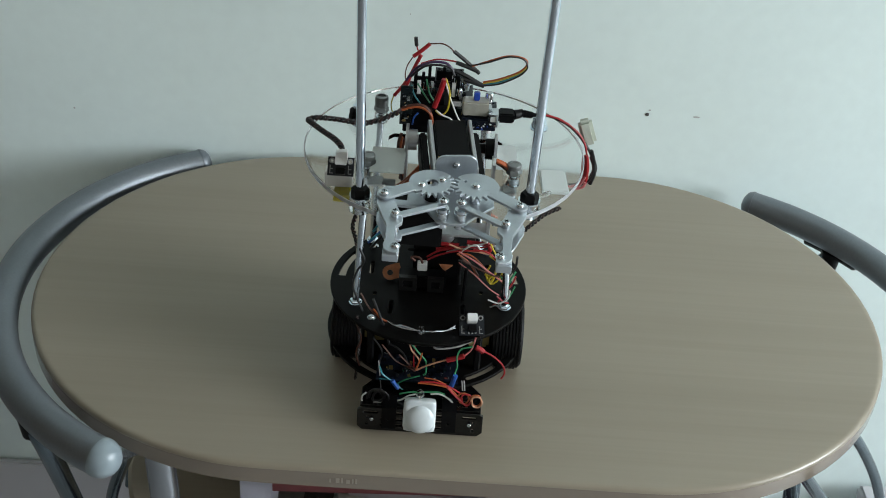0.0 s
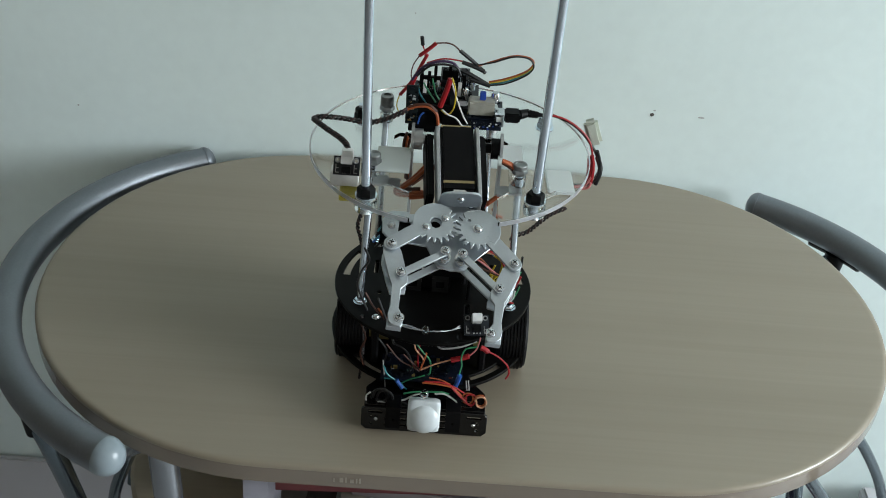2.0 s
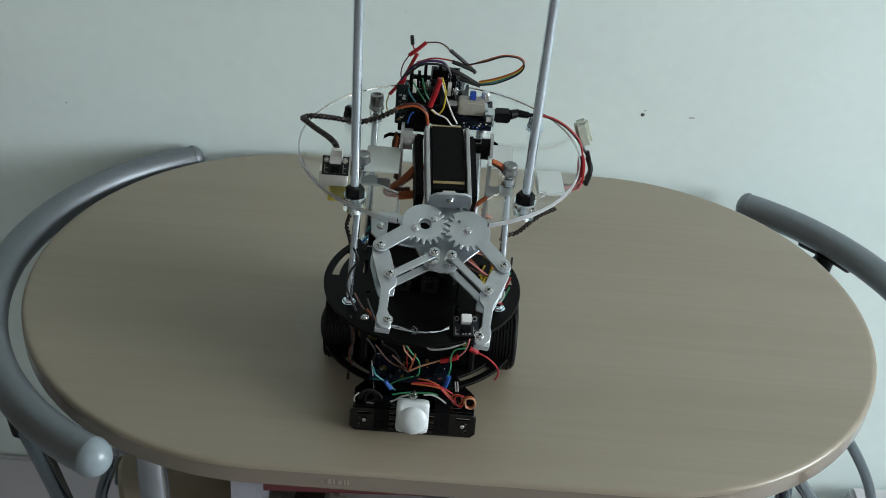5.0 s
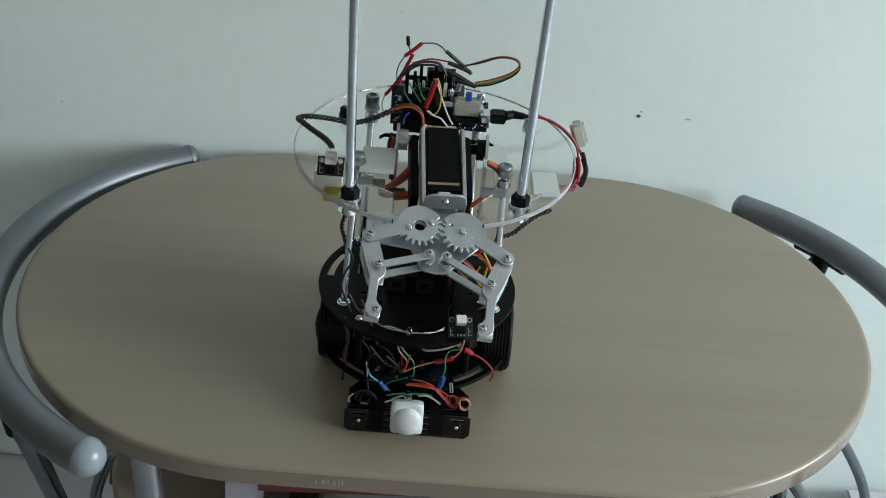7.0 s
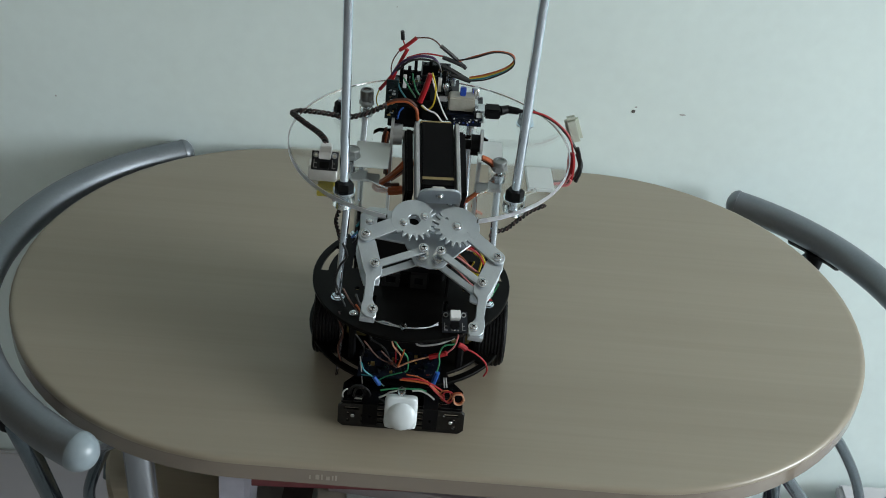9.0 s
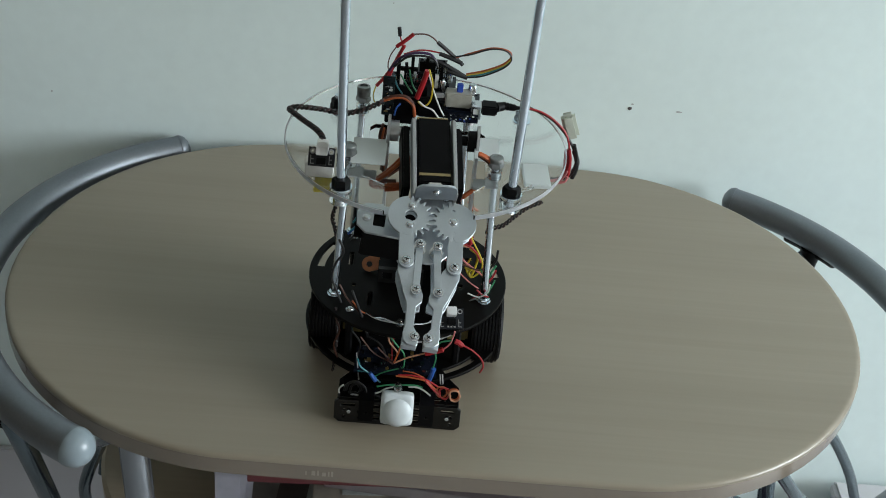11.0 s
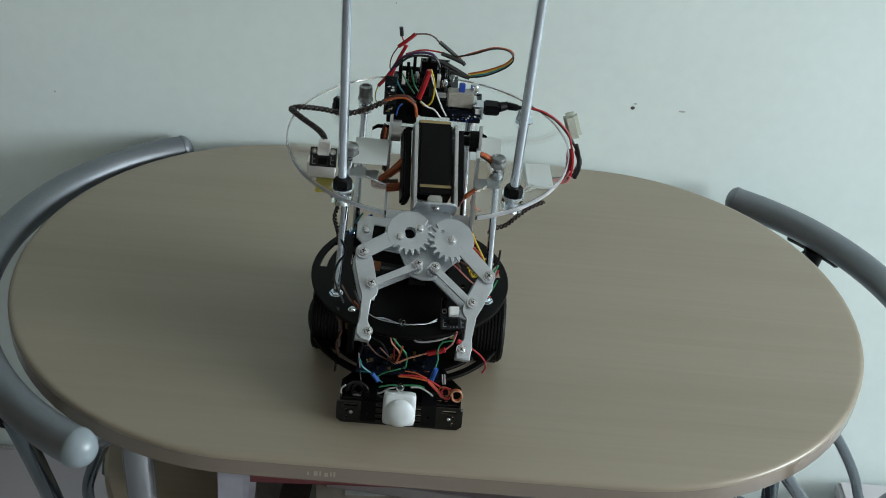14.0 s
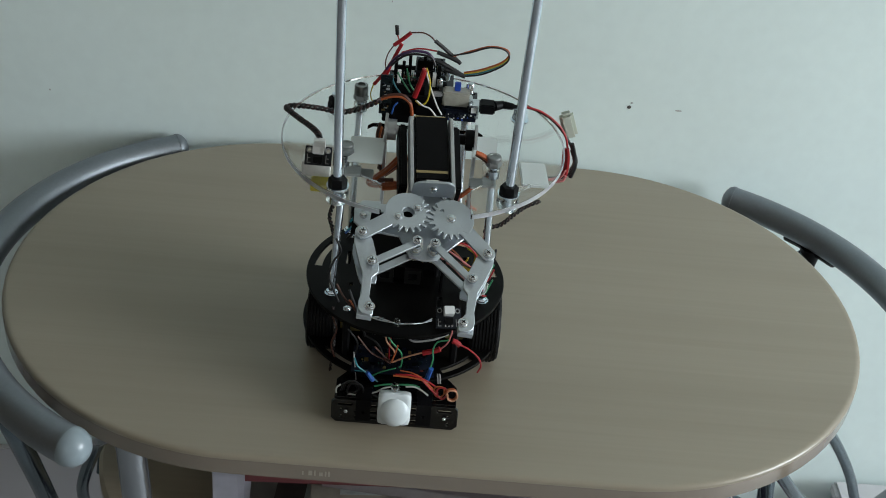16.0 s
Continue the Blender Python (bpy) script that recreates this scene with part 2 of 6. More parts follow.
def lathe(bm, profile, n=32, m=None):
    """Turns (radius, height) pairs about z."""
    rings = []
    for r, z in profile:
        rings.append([bm.verts.new((r * math.cos(2 * math.pi * k / n), r * math.sin(2 * math.pi * k / n), z)) for k in range(n)])
    for a, b in zip(rings, rings[1:]):
        for k in range(n):
            bm.faces.new((a[k], a[(k + 1) % n], b[(k + 1) % n], b[k]))
    bm.faces.new(rings[0][::-1]), bm.faces.new(rings[-1])
    if m is not None:
        bmesh.ops.transform(bm, matrix=m, verts=[v for g in rings for v in g])


def hexnut(bm, x, y, z0, z1, r, hole=0.0):
    """A hexagonal nut with chamfered top, axis along z."""
    c = Vector((x, y, 0))
    rings = []
    for rr, z in ((r, z0), (r, z1 - 0.18 * r), (r * 0.86, z1)):
        rings.append([bm.verts.new((x + rr * math.cos(math.pi / 3 * k), y + rr * math.sin(math.pi / 3 * k), z)) for k in range(6)])
    for a, b in zip(rings, rings[1:]):
        for k in range(6):
            bm.faces.new((a[k], a[(k + 1) % 6], b[(k + 1) % 6], b[k]))
    bm.faces.new(rings[0][::-1]), bm.faces.new(rings[-1])


def screw(bm, x, y, z, r=0.0032, h=0.0024):
    """A pan-head cross screw on a washer, head up."""
    lathe(bm, [(r * 1.25, z), (r * 1.25, z + 0.0006), (r, z + 0.0006), (r * 0.98, z + h * 0.5), (r * 0.75, z + h * 0.85), (r * 0.3, z + h)], 14, Matrix.Translation((x, y, 0)))


def cross_mark(bm, x, y, z, r=0.0016, a=0.6):
    for k in (0, 1):
        box(bm, -r, r, -0.00032, 0.00032, z - 0.0003, z + 0.00012, pose(x, y, 0, 0, 0, math.degrees(a) + 90 * k))


# ---- the room ----
def slab(name, x0, x1, y0, y1, z0, z1, mat, label, category, holes=()):
    bm = bmesh.new()
    box(bm, x0, x1, y0, y1, z0, z1)
    ob = mesh_object(name, bm, mat, smooth=False)
    return tagged(ob, label, category, kind="structure")


XL, XR, YB, ZC = -3.2, 3.0, -3.45, 2.4
slab("floor", XL - 0.1, XR + 0.1, YB - 0.1, WALL_Y + 0.1, -0.1, 0.0, FLOOR, "pale grey vinyl kitchen floor", "floor")
slab("ceiling", XL - 0.1, XR + 0.1, YB - 0.1, WALL_Y + 0.1, ZC, ZC + 0.1, CEIL, "unseen off-white ceiling, toned to dim and warm the ambient light", "ceiling")
slab("wall_north", XL - 0.1, XR + 0.1, WALL_Y, WALL_Y + 0.1, 0.0, ZC, WALL, "pale grey-green painted wall with small marks", "wall")
slab("wall_west", XL - 0.1, XL, YB, WALL_Y, 0.0, ZC, FAR_WALL, "unseen side wall, tan to dim and warm bounced light", "wall")


def opening_wall(name, m, length, w0, w1, z0, z1):
    """A wall along its own x, with an opening through it."""
    bm = bmesh.new()
    plate(bm, [(0, 0), (length, 0), (length, ZC), (0, ZC)], 0.0, 0.1, [[(w0, z0), (w1, z0), (w1, z1), (w0, z1)]], m @ pose(0, 0, 0, 90, 0, 0))
    return tagged(mesh_object(name, bm, FAR_WALL, smooth=False), "unseen wall with an opening, tan to dim and warm bounced light", "wall", kind="structure")


opening_wall("wall_east", pose(XR, YB, 0, 0, 0, 90), WALL_Y - YB, 1.8, 3.2, 0.95, 2.15)
# opening added behind the south fill lamp, out of view
opening_wall("wall_south", pose(XL, YB, 0), XR - XL, 2.1, 3.7, 0.55, 1.75)

bm = bmesh.new()
for z0, z1, d in ((0.0, 0.24, 0.009),):
    box(bm, XL, XR, WALL_Y - d, WALL_Y - 0.0005, z0, z1, bevel=0.002)
tagged(mesh_object("baseboard", bm, WHITE_TRIM), "tall white painted skirting board", "skirting board", kind="structure")

# small chips in the wall paint
DARK_MARK = material("wall_chip", (0.09, 0.08, 0.08), 0.8, grain=0.3, scale=600)
PALE_MARK = material("wall_scuff", (0.5, 0.53, 0.52), 0.8, grain=0.3, scale=600)
for mx, mz, mr, el, mat in ((0.1955, 0.8262, 0.0021, 1.0, DARK_MARK), (0.2495, 0.8269, 0.0012, 3.0, PALE_MARK), (-0.4359, 0.786, 0.0012, 1.0, PALE_MARK), (0.1975, 0.8315, 0.0011, 1.2, PALE_MARK), (-0.0686, 0.9243, 0.0012, 0.4, PALE_MARK)):
    bm = bmesh.new()
    bmesh.ops.create_icosphere(bm, subdivisions=2, radius=mr)
    for v in bm.verts:
        v.co += 0.25 * mr * noise.noise_vector(v.co * 900 + Vector((mx * 50, mz * 70, 0)))
        v.co.x *= el
        v.co.y *= 0.2
    bmesh.ops.translate(bm, vec=(mx, WALL_Y - 0.0002, mz), verts=bm.verts)
    tagged(mesh_object("wall_mark", bm, mat), "tiny chip in the painted wall", "wall mark", "marks on the wall", "structure")


# ---- the table ----
HALF, END_R = 0.1555, 0.2442


def stadium(inset, n=40):
    r = END_R - inset
    return ring(HALF, 0, r, n, -90, 90) + ring(-HALF, 0, r, n, 90, 270)


def stadium_solid(bm, levels, n=40):
    """Closed solid from (inset, height) levels, bottom first."""
    rings = [[bm.verts.new((x, y, z)) for x, y in stadium(i, n)] for i, z in levels]
    k = len(rings[0])
    for a, b in zip(rings, rings[1:]):
        for j in range(k):
            bm.faces.new((a[j], a[(j + 1) % k], b[(j + 1) % k], b[j]))
    bm.faces.new(rings[0][::-1]), bm.faces.new(rings[-1])


table = empty("dining_table", (0, 0, 0), "small oval kitchen table with a pale wood laminate top", "table")
bm = bmesh.new()
T = 0.021
stadium_solid(bm, [(0.003, -T), (0.0016, -T + 0.002), (0.0016, -0.0042), (0.0, -0.004), (0.0001, -0.003), (0.0007, -0.0017), (0.002, -0.0006), (0.0038, -0.0001), (0.006, 0.0)])
for f in bm.faces:
    f.material_index = 0
bmesh.ops.translate(bm, vec=(0, 0, TABLE_Z), verts=bm.verts)
part("tabletop", bm, WOOD, table, "pale beige wood-grain laminate top with rounded edge")
bm = bmesh.new()
plate(bm, stadium(0.0), TABLE_Z - T + 0.0015, TABLE_Z - 0.0041, [stadium(0.0014)])
part("edge_band", bm, WOOD_EDGE, table, "brown laminate edge band")
SHELF_Z = 0.52
bm = bmesh.new()
stadium_solid(bm, [(0.069, -0.018), (0.067, -0.015), (0.067, -0.003), (0.071, 0.0)])
bmesh.ops.translate(bm, vec=(0, 0.0, SHELF_Z), verts=bm.verts)
part("lower_shelf", bm, SHELF_WOOD, table, "brown wooden shelf below the tabletop")
for sx in (-1, 1):
    for sy in (-1, 1):
        bm = bmesh.new()
        tube(bm, smooth_points([(sx * 0.248, sy * 0.195, TABLE_Z - 0.021), (sx * 0.245, sy * 0.195, 0.6), (sx * 0.245, sy * 0.195, 0.3), (sx * 0.25, sy * 0.2, 0.0)], 6), 0.0125, 20)
        part("leg", bm, LEG, table, "silver tubular steel leg")


# ---- magazines on the shelf ----
def paper(colour):
    return material("paper", colour, 0.45, grain=0.25, scale=90)


def magazine(x, y, z, w, d, h, rz, colour, label, tilt=(0, 0)):
    ob = empty("magazine", (0, 0, 0), label, "magazine", "magazines on the shelf")
    ob.matrix_world = pose(x, y, z, tilt[0], tilt[1], rz)
    bm = bmesh.new()
    box(bm, -w / 2, w / 2, -d / 2, d / 2, h - 0.0012, h, bevel=0.0004)
    box(bm, -w / 2, w / 2, -d / 2, d / 2, 0, 0.0012, bevel=0.0004)
    box(bm, -w / 2, w / 2, -d / 2, -d / 2 + 0.0012, 0.001, h - 0.001)
    part("cover", bm, paper(colour), ob)
    bm = bmesh.new()
    box(bm, -w / 2 + 0.002, w / 2 - 0.002, -d / 2 + 0.0015, d / 2 - 0.0015, 0.0013, h - 0.0013)
    part("page_block", bm, PAGES, ob)
    for bx, bw, by in ((-0.2, 0.3, -0.3), (0.15, 0.2, 0.1), (-0.4, 0.14, -0.46), (0.28, 0.1, -0.44)):
        bm = bmesh.new()
        box(bm, w * bx, w * (bx + bw), d * by, d * (by + 0.12), h + 0.0002, h + 0.0006)
        part("printed_bar", bm, PALE_MARK, ob)
    return ob


PAGES = material("page_edges", (0.62, 0.6, 0.56), 0.8, grain=0.25, scale=600, stretch=(1, 1, 8))
stack_z = SHELF_Z
random.seed(4)
for w, d, h, x, rz, col, lab in ((0.30, 0.21, 0.02, -0.02, 2, (0.35, 0.33, 0.32), "grey-covered magazine lying on the shelf"), (0.29, 0.21, 0.016, 0.01, -3, (0.12, 0.1, 0.1), "dark magazine in the pile"),
                                 (0.28, 0.2, 0.022, 0.03, 4, (0.4, 0.36, 0.3), "beige catalogue in the pile"), (0.29, 0.21, 0.014, 0.06, -5, (0.3, 0.27, 0.28), "grey-pink magazine in the pile"),
                                 (0.28, 0.2, 0.02, -0.03, 3, (0.16, 0.03, 0.035), "red-covered magazine in the pile"), (0.25, 0.19, 0.012, 0.07, -9, (0.33, 0.32, 0.3), "pale magazine near the top of the pile")):
    magazine(x, -0.015, stack_z, w, d, h, rz, col, lab)
    stack_z += h + 0.0008
magazine(-0.085, -0.03, stack_z, 0.125, 0.2, 0.02, 3, (0.09, 0.014, 0.02), "dark crimson-covered magazine on top of the pile")
magazine(-0.148, -0.06, stack_z + 0.0215, 0.03, 0.13, 0.006, -4, (0.02, 0.02, 0.022), "narrow black booklet lying on the crimson magazine")
magazine(0.085, -0.03, stack_z, 0.2, 0.19, 0.012, -6, (0.42, 0.42, 0.43), "grey printed leaflet on top of the pile")
BLUE_PAPER = material("bluish_white_paper", (0.5, 0.5, 0.58), 0.7, grain=0.2, scale=60, bump=0.5)
# folded white paper standing in front of the pile
fold = empty("folded_paper", (-0.187, -0.105, SHELF_Z), "folded white paper sheets standing by the magazines", "paper")
for k, (dx, a) in enumerate(((0.0, 4), (0.004, -3), (0.009, 8))):
    bm = bmesh.new()
    box(bm, -0.012, 0.012, -0.0006, 0.0006, 0.0, 0.135 - 0.006 * k, pose(dx, 0.003 * k, 0, -4, 2 * k, a), bevel=0.0003)
    part("sheet", bm, BLUE_PAPER, fold)


# ---- chairs ----
def chair(at, angle, a0, a1, R, drop, thick, spare=False, sag=0.0):
    """A tubular chair whose half-round back rail is centred on its own origin, opening to +x."""
    ob = empty("dining_chair", (*at, 0), "silver tubular steel chair with curved back rail, pushed under the table", "chair", "chairs at the table")
    ob.rotation_euler = (0, 0, radians(angle))
    RZ = TABLE_Z - drop
    arc = [(R * math.cos(radians(a)), R * math.sin(radians(a)), RZ - sag * max(0.0, math.sin(radians(a))) ** 2) for a in np.linspace(a0, a1, 48)]
    bm = bmesh.new()
    tube(bm, arc, thick, 24)
    rail = part("back_rail", bm, TUBE, ob, "grey silver-painted curved rail")
    for a, sgn in ((a0, -1), (a1, 1)):
        m = Matrix.Translation(arc[0] if a == a0 else arc[-1]) @ pose(0, 0, 0, 0, 0, a + 90 * sgn) @ pose(0, 0, 0, 0, 90, 0)
        bm = bmesh.new()
        far = 0.7 if (a == a0) == (angle == 0) else 1.0
        lathe(bm, [(thick * kr, thick * kz * far) for kr, kz in ((0.98, -0.12), (1.035, -0.1), (1.035, 0.04), (1.0, 0.24), (0.88, 0.54), (0.64, 0.8), (0.33, 0.96), (0.06, 1.0))], 48, m)
        part("end_cap", bm, CAP if far == 1.0 else TUBE, rail, "pale grey plastic end cap" if far == 1.0 else "grey end cap")
    for sy in (1, -1):
        a = 180 - 42 * sy
        ca, sa = math.cos(radians(a)), math.sin(radians(a))
        bm = bmesh.new()
        tube(bm, [((R + 0.001) * math.cos(radians(a + d)), (R + 0.001) * math.sin(radians(a + d)), RZ - 0.0125) for d in np.linspace(-6.5, 6.5, 9)], 0.0085, 10)
        cyl(bm, (R * ca, R * sa, RZ - 0.014), (R * ca, R * sa, RZ - 0.036), 0.0115, 0.009, 16)
        part("rail_bracket", bm, BLACK, ob, "dark plastic saddle bracket")
        bend = [(-0.1, sy * 0.19, 0.71), (-0.132, sy * 0.14, 0.65), (-0.149, sy * 0.091, 0.6), (-0.183, sy * 0.053, 0.5), (-0.19, sy * 0.03, 0.43)]
        if spare and sy > 0:
            bend = [(-0.1018, 0.1193, 0.703), (-0.1336, 0.0953, 0.653), (-0.1599, 0.0753, 0.6115), (-0.2126, 0.0353, 0.528), (-0.2, 0.03, 0.43)]
        for name, r, label, pts in (("upright", 0.0092, "dark silver steel tube upright", [(R * ca, R * sa, RZ - 0.02), (-0.19, sy * 0.18, 0.69), (-0.19, sy * 0.146, 0.6), (-0.197, sy * 0.1, 0.5), (-0.2, sy * 0.075, 0.43)]),
                                    ("brace", 0.0062, "thin bent steel brace", bend),
                                    ("front_leg", 0.0092, "dark silver steel tube leg", [(0.14, sy * 0.17, 0.43), (0.15, sy * 0.175, 0.2), (0.17, sy * 0.185, 0.0)]),
                                    ("seat_rail", 0.009, "", [(-0.2, sy * 0.075, 0.425), (-0.02, sy * 0.178, 0.422), (0.14, sy * 0.17, 0.43)])):
            bm = bmesh.new()
            tube(bm, smooth_points(pts, 8), r, 16)
            part(name, bm, CHAIR_LEG, ob, label)
    bm = bmesh.new()
    lathe(bm, [(0.14, 0.432), (0.165, 0.436), (0.174, 0.447), (0.172, 0.46), (0.15, 0.47), (0.08, 0.474), (0.01, 0.475)], 48, pose(0.0, 0, 0))
    part("seat", bm, CUSHION, ob, "dark purple padded round seat")
    if spare:
        bm = bmesh.new()
        tube(bm, smooth_points([(-0.19, -0.004, 0.63), (-0.223, -0.022, 0.6), (-0.279, -0.051, 0.5), (-0.303, -0.066, 0.4), (-0.31, -0.08, 0.0)], 8), 0.0056, 16)
        part("back_leg", bm, CHAIR_LEG, ob, "dark bent steel leg")
    return ob


chair((-0.16, 0.002), 0.0, 120.0, 243.0, 0.2685, 0.0105, 0.0161, sag=0.006)
chair((0.1974, -0.0247), 180.0, 114.5, 243.0, 0.2749, 0.0112, 0.015, True)


# ---- things on the floor by the wall ----
crate = empty("storage_box", (0.617, 0.185, 0.0), "pale grey plastic storage box on the floor by the wall", "box")
bm = bmesh.new()
box(bm, -0.06, 0.06, -0.04, 0.05, 0.0, 0.293, bevel=0.006)
part("body", bm, CRATE_GREY, crate)
bm = bmesh.new()
box(bm, -0.064, 0.064, -0.044, 0.05, 0.293, 0.313, bevel=0.005)
part("lid", bm, CRATE_GREY, crate)
PRINT = material("worn_print", (0.32, 0.275, 0.22), 0.6, grain=0.3, scale=900)
# faint pale print left on the table's front edge
for k, (dx, w, h) in enumerate(((0.0, 0.0012, 0.004), (0.005, 0.003, 0.005), (0.0095, 0.0012, 0.0055), (0.0135, 0.0028, 0.004), (0.018, 0.0012, 0.005), (0.0205, 0.0016, 0.0055))):
    bm = bmesh.new()
    box(bm, -0.0985 + dx, -0.0985 + dx + w, -END_R - 0.0003, -END_R + 0.001, TABLE_Z - 0.014, TABLE_Z - 0.014 + h)
    part("edge_print", bm, PRINT, table)


# ---- the robot ----
ROBOT = (-0.03, -0.0887, TABLE_Z)
robot = empty("wheeled_robot", ROBOT, "black two-deck hobby robot with silver gripper and loose wiring", "robot")
CX, CY = -0.0305, -0.0887


def rpart(name, bm, mat, label="", parent=None, smooth=True):
    """A part of the robot whose mesh is given in world coordinates."""
    return part(name, bm, mat, parent or robot, label, ROBOT, smooth)


# decks
def deck(name, z, r, holes, label):
    bm = bmesh.new()
    plate(bm, ring(CX, CY, r, 72), z - 0.003, z, holes)
    es = [e for e in bm.edges if len(e.link_faces) == 2 and e.calc_face_angle(0) > 1.2]
    bmesh.ops.bevel(bm, geom=es, offset=0.0005, segments=1, affect="EDGES")
    return rpart(name, bm, BLACK_PLATE, label)


def arc_slot(r, a0, a1, w, n=8):
    return ring(CX, CY, r + w, n, a0, a1) + ring(CX, CY, r - w, n, a1, a0)


UP_Z, LOW_Z = TABLE_Z + 0.0762, TABLE_Z + 0.03
deck("upper_deck", UP_Z, 0.0843, [arc_slot(0.075, 150, 178, 0.003), arc_slot(0.075, 5, 30, 0.003), arc_slot(0.072, 60, 85, 0.003), slot(CX - 0.03, CY - 0.045, CX - 0.03, CY - 0.03, 0.0018), slot(CX + 0.03, CY - 0.045, CX + 0.03, CY - 0.03, 0.0018),
                                  slot(CX - 0.05, CY + 0.01, CX - 0.05, CY + 0.025, 0.0018), ring(CX + 0.045, CY - 0.01, 0.002, 10), ring(CX - 0.045, CY - 0.02, 0.002, 10), slot(CX + 0.05, CY + 0.015, CX + 0.05, CY + 0.03, 0.0018)], "round glossy black upper deck with slots")
deck("lower_deck", LOW_Z, 0.0862, [arc_slot(0.0775, -62, -38, 0.0026), arc_slot(0.0775, -142, -118, 0.0026), arc_slot(0.0775, -30, -14, 0.0026), arc_slot(0.0775, 60, 85, 0.0026), slot(CX - 0.02, CY + 0.03, CX + 0.02, CY + 0.03, 0.002)], "round black lower deck with slots")

# wheels with ribbed tyres
for sx in (-1, 1):
    xo = -0.0288 + sx * 0.0826
    m = Matrix.Translation((xo - sx * 0.0135, -0.0935, TABLE_Z + 0.0325)) @ pose(0, 0, 0, 0, 90, 0)
    bm = bmesh.new()
    prof = [(0.0245, -0.0135), (0.029, -0.0135)]
    ribs = 9
    for k in range(ribs):
        a, b = -0.0125 + 0.025 * k / ribs, -0.0125 + 0.025 * (k + 0.62) / ribs
        edge = 0.0012 if k in (0, ribs - 1) else 0.0
        prof += [(0.0304, a), (0.0325 - edge, a + 0.0002), (0.0325 - edge, b), (0.0304, b + 0.0002)]
    prof += [(0.029, 0.0135), (0.0245, 0.0135)]
    lathe(bm, prof, 56)
    bmesh.ops.transform(bm, matrix=m, verts=bm.verts)
    tyre = rpart("wheel", bm, RUBBER, "black rubber tyre with ribbed tread")
    bm = bmesh.new()
    lathe(bm, [(0.004, -0.0115), (0.009, -0.0115), (0.01, -0.009), (0.0215, -0.009), (0.0225, -0.0128), (0.0246, -0.0128), (0.0246, 0.0128), (0.0225, 0.0128), (0.0215, 0.009), (0.01, 0.009), (0.009, 0.0115), (0.004, 0.0115)], 40, m)
    rim = part("rim", bm, BLACK, tyre, "black plastic rim", ROBOT)
    # gear motor beside the wheel
    bm = bmesh.new()
    x1 = xo - sx * 0.029
    box(bm, min(x1, x1 - sx * 0.019), max(x1, x1 - sx * 0.019), -0.118, -0.065, TABLE_Z + 0.0315, TABLE_Z + 0.054, bevel=0.002)
    cyl(bm, (x1 - sx * 0.0095, -0.066, TABLE_Z + 0.0425), (x1 - sx * 0.0095, -0.04, TABLE_Z + 0.0425), 0.0098, n=20)
    rpart("gear_motor", bm, AMBER, "dull yellow plastic gear motor")
    bm = bmesh.new()
    cyl(bm, (x1, -0.0935, TABLE_Z + 0.0325), (xo - sx * 0.02, -0.0935, TABLE_Z + 0.0325), 0.0028, n=12)
    rpart("axle", bm, WHITE)
bm = bmesh.new()
bmesh.ops.create_uvsphere(bm, u_segments=20, v_segments=12, radius=0.0125, matrix=Matrix.Translation((CX, -0.02, TABLE_Z + 0.0125)))
cyl(bm, (CX, -0.02, TABLE_Z + 0.012), (CX, -0.02, LOW_Z - 0.003), 0.0145)
rpart("caster", bm, STEEL, "steel ball caster")

# hexagonal spacers between the decks
for dx, dy in ((-0.045, -0.055), (0.045, -0.055), (-0.05, 0.05), (0.05, 0.05)):
    bm = bmesh.new()
    hexnut(bm, CX + dx, CY + dy, LOW_Z, UP_Z - 0.003, 0.0032)
    rpart("deck_spacer", bm, BLACK)
    bm = bmesh.new()
    screw(bm, CX + dx, CY + dy, UP_Z, 0.0028)
    rpart("deck_screw", bm, STEEL)

# tilted battery box and black servo body between the decks
bm = bmesh.new()
box(bm, CX - 0.032, CX + 0.032, -0.14, -0.06, LOW_Z + 0.0005, LOW_Z + 0.021, bevel=0.002)
rpart("battery_holder", bm, BLACK, "black plastic battery holder")
bm = bmesh.new()
box(bm, CX - 0.038, CX + 0.03, -0.172, -0.14, LOW_Z + 0.004, LOW_Z + 0.0058)
motor_board = rpart("motor_board", bm, PCB_BLUE, "dark blue motor driver board")
random.seed(11)
for k in range(72):
    x, y = random.uniform(CX - 0.036, CX + 0.024), random.uniform(-0.17, -0.142)
    w, d, h = random.uniform(0.0008, 0.0038), random.uniform(0.0008, 0.0024), random.uniform(0.0006, 0.0045)
    bm = bmesh.new()
    box(bm, x, x + w, y, y + d, LOW_Z + 0.0058, LOW_Z + 0.0058 + h, bevel=0.0003)
    part("component", bm, (BLACK, PCB_BLUE, BRASS if k % 4 else RED_PART, STEEL, BLACK, PCB, PCB_BLUE, BLACK, PCB_TEAL)[k % 9], motor_board, shift=ROBOT)

def soften_rim(bm):
    es = [e for e in bm.edges if len(e.link_faces) == 2 and e.calc_face_angle(0) > 1.3]
    bmesh.ops.bevel(bm, geom=es, offset=0.0003, segments=1, affect="EDGES", clamp_overlap=True)


# row of bright pins on the motor board
for k in range(9):
    bm = bmesh.new()
    box(bm, CX - 0.016 + 0.0026 * k, CX - 0.0152 + 0.0026 * k, -0.1665, -0.1657, LOW_Z + 0.0058, LOW_Z + 0.0125)
    part("pin", bm, ZINC, motor_board, shift=ROBOT)

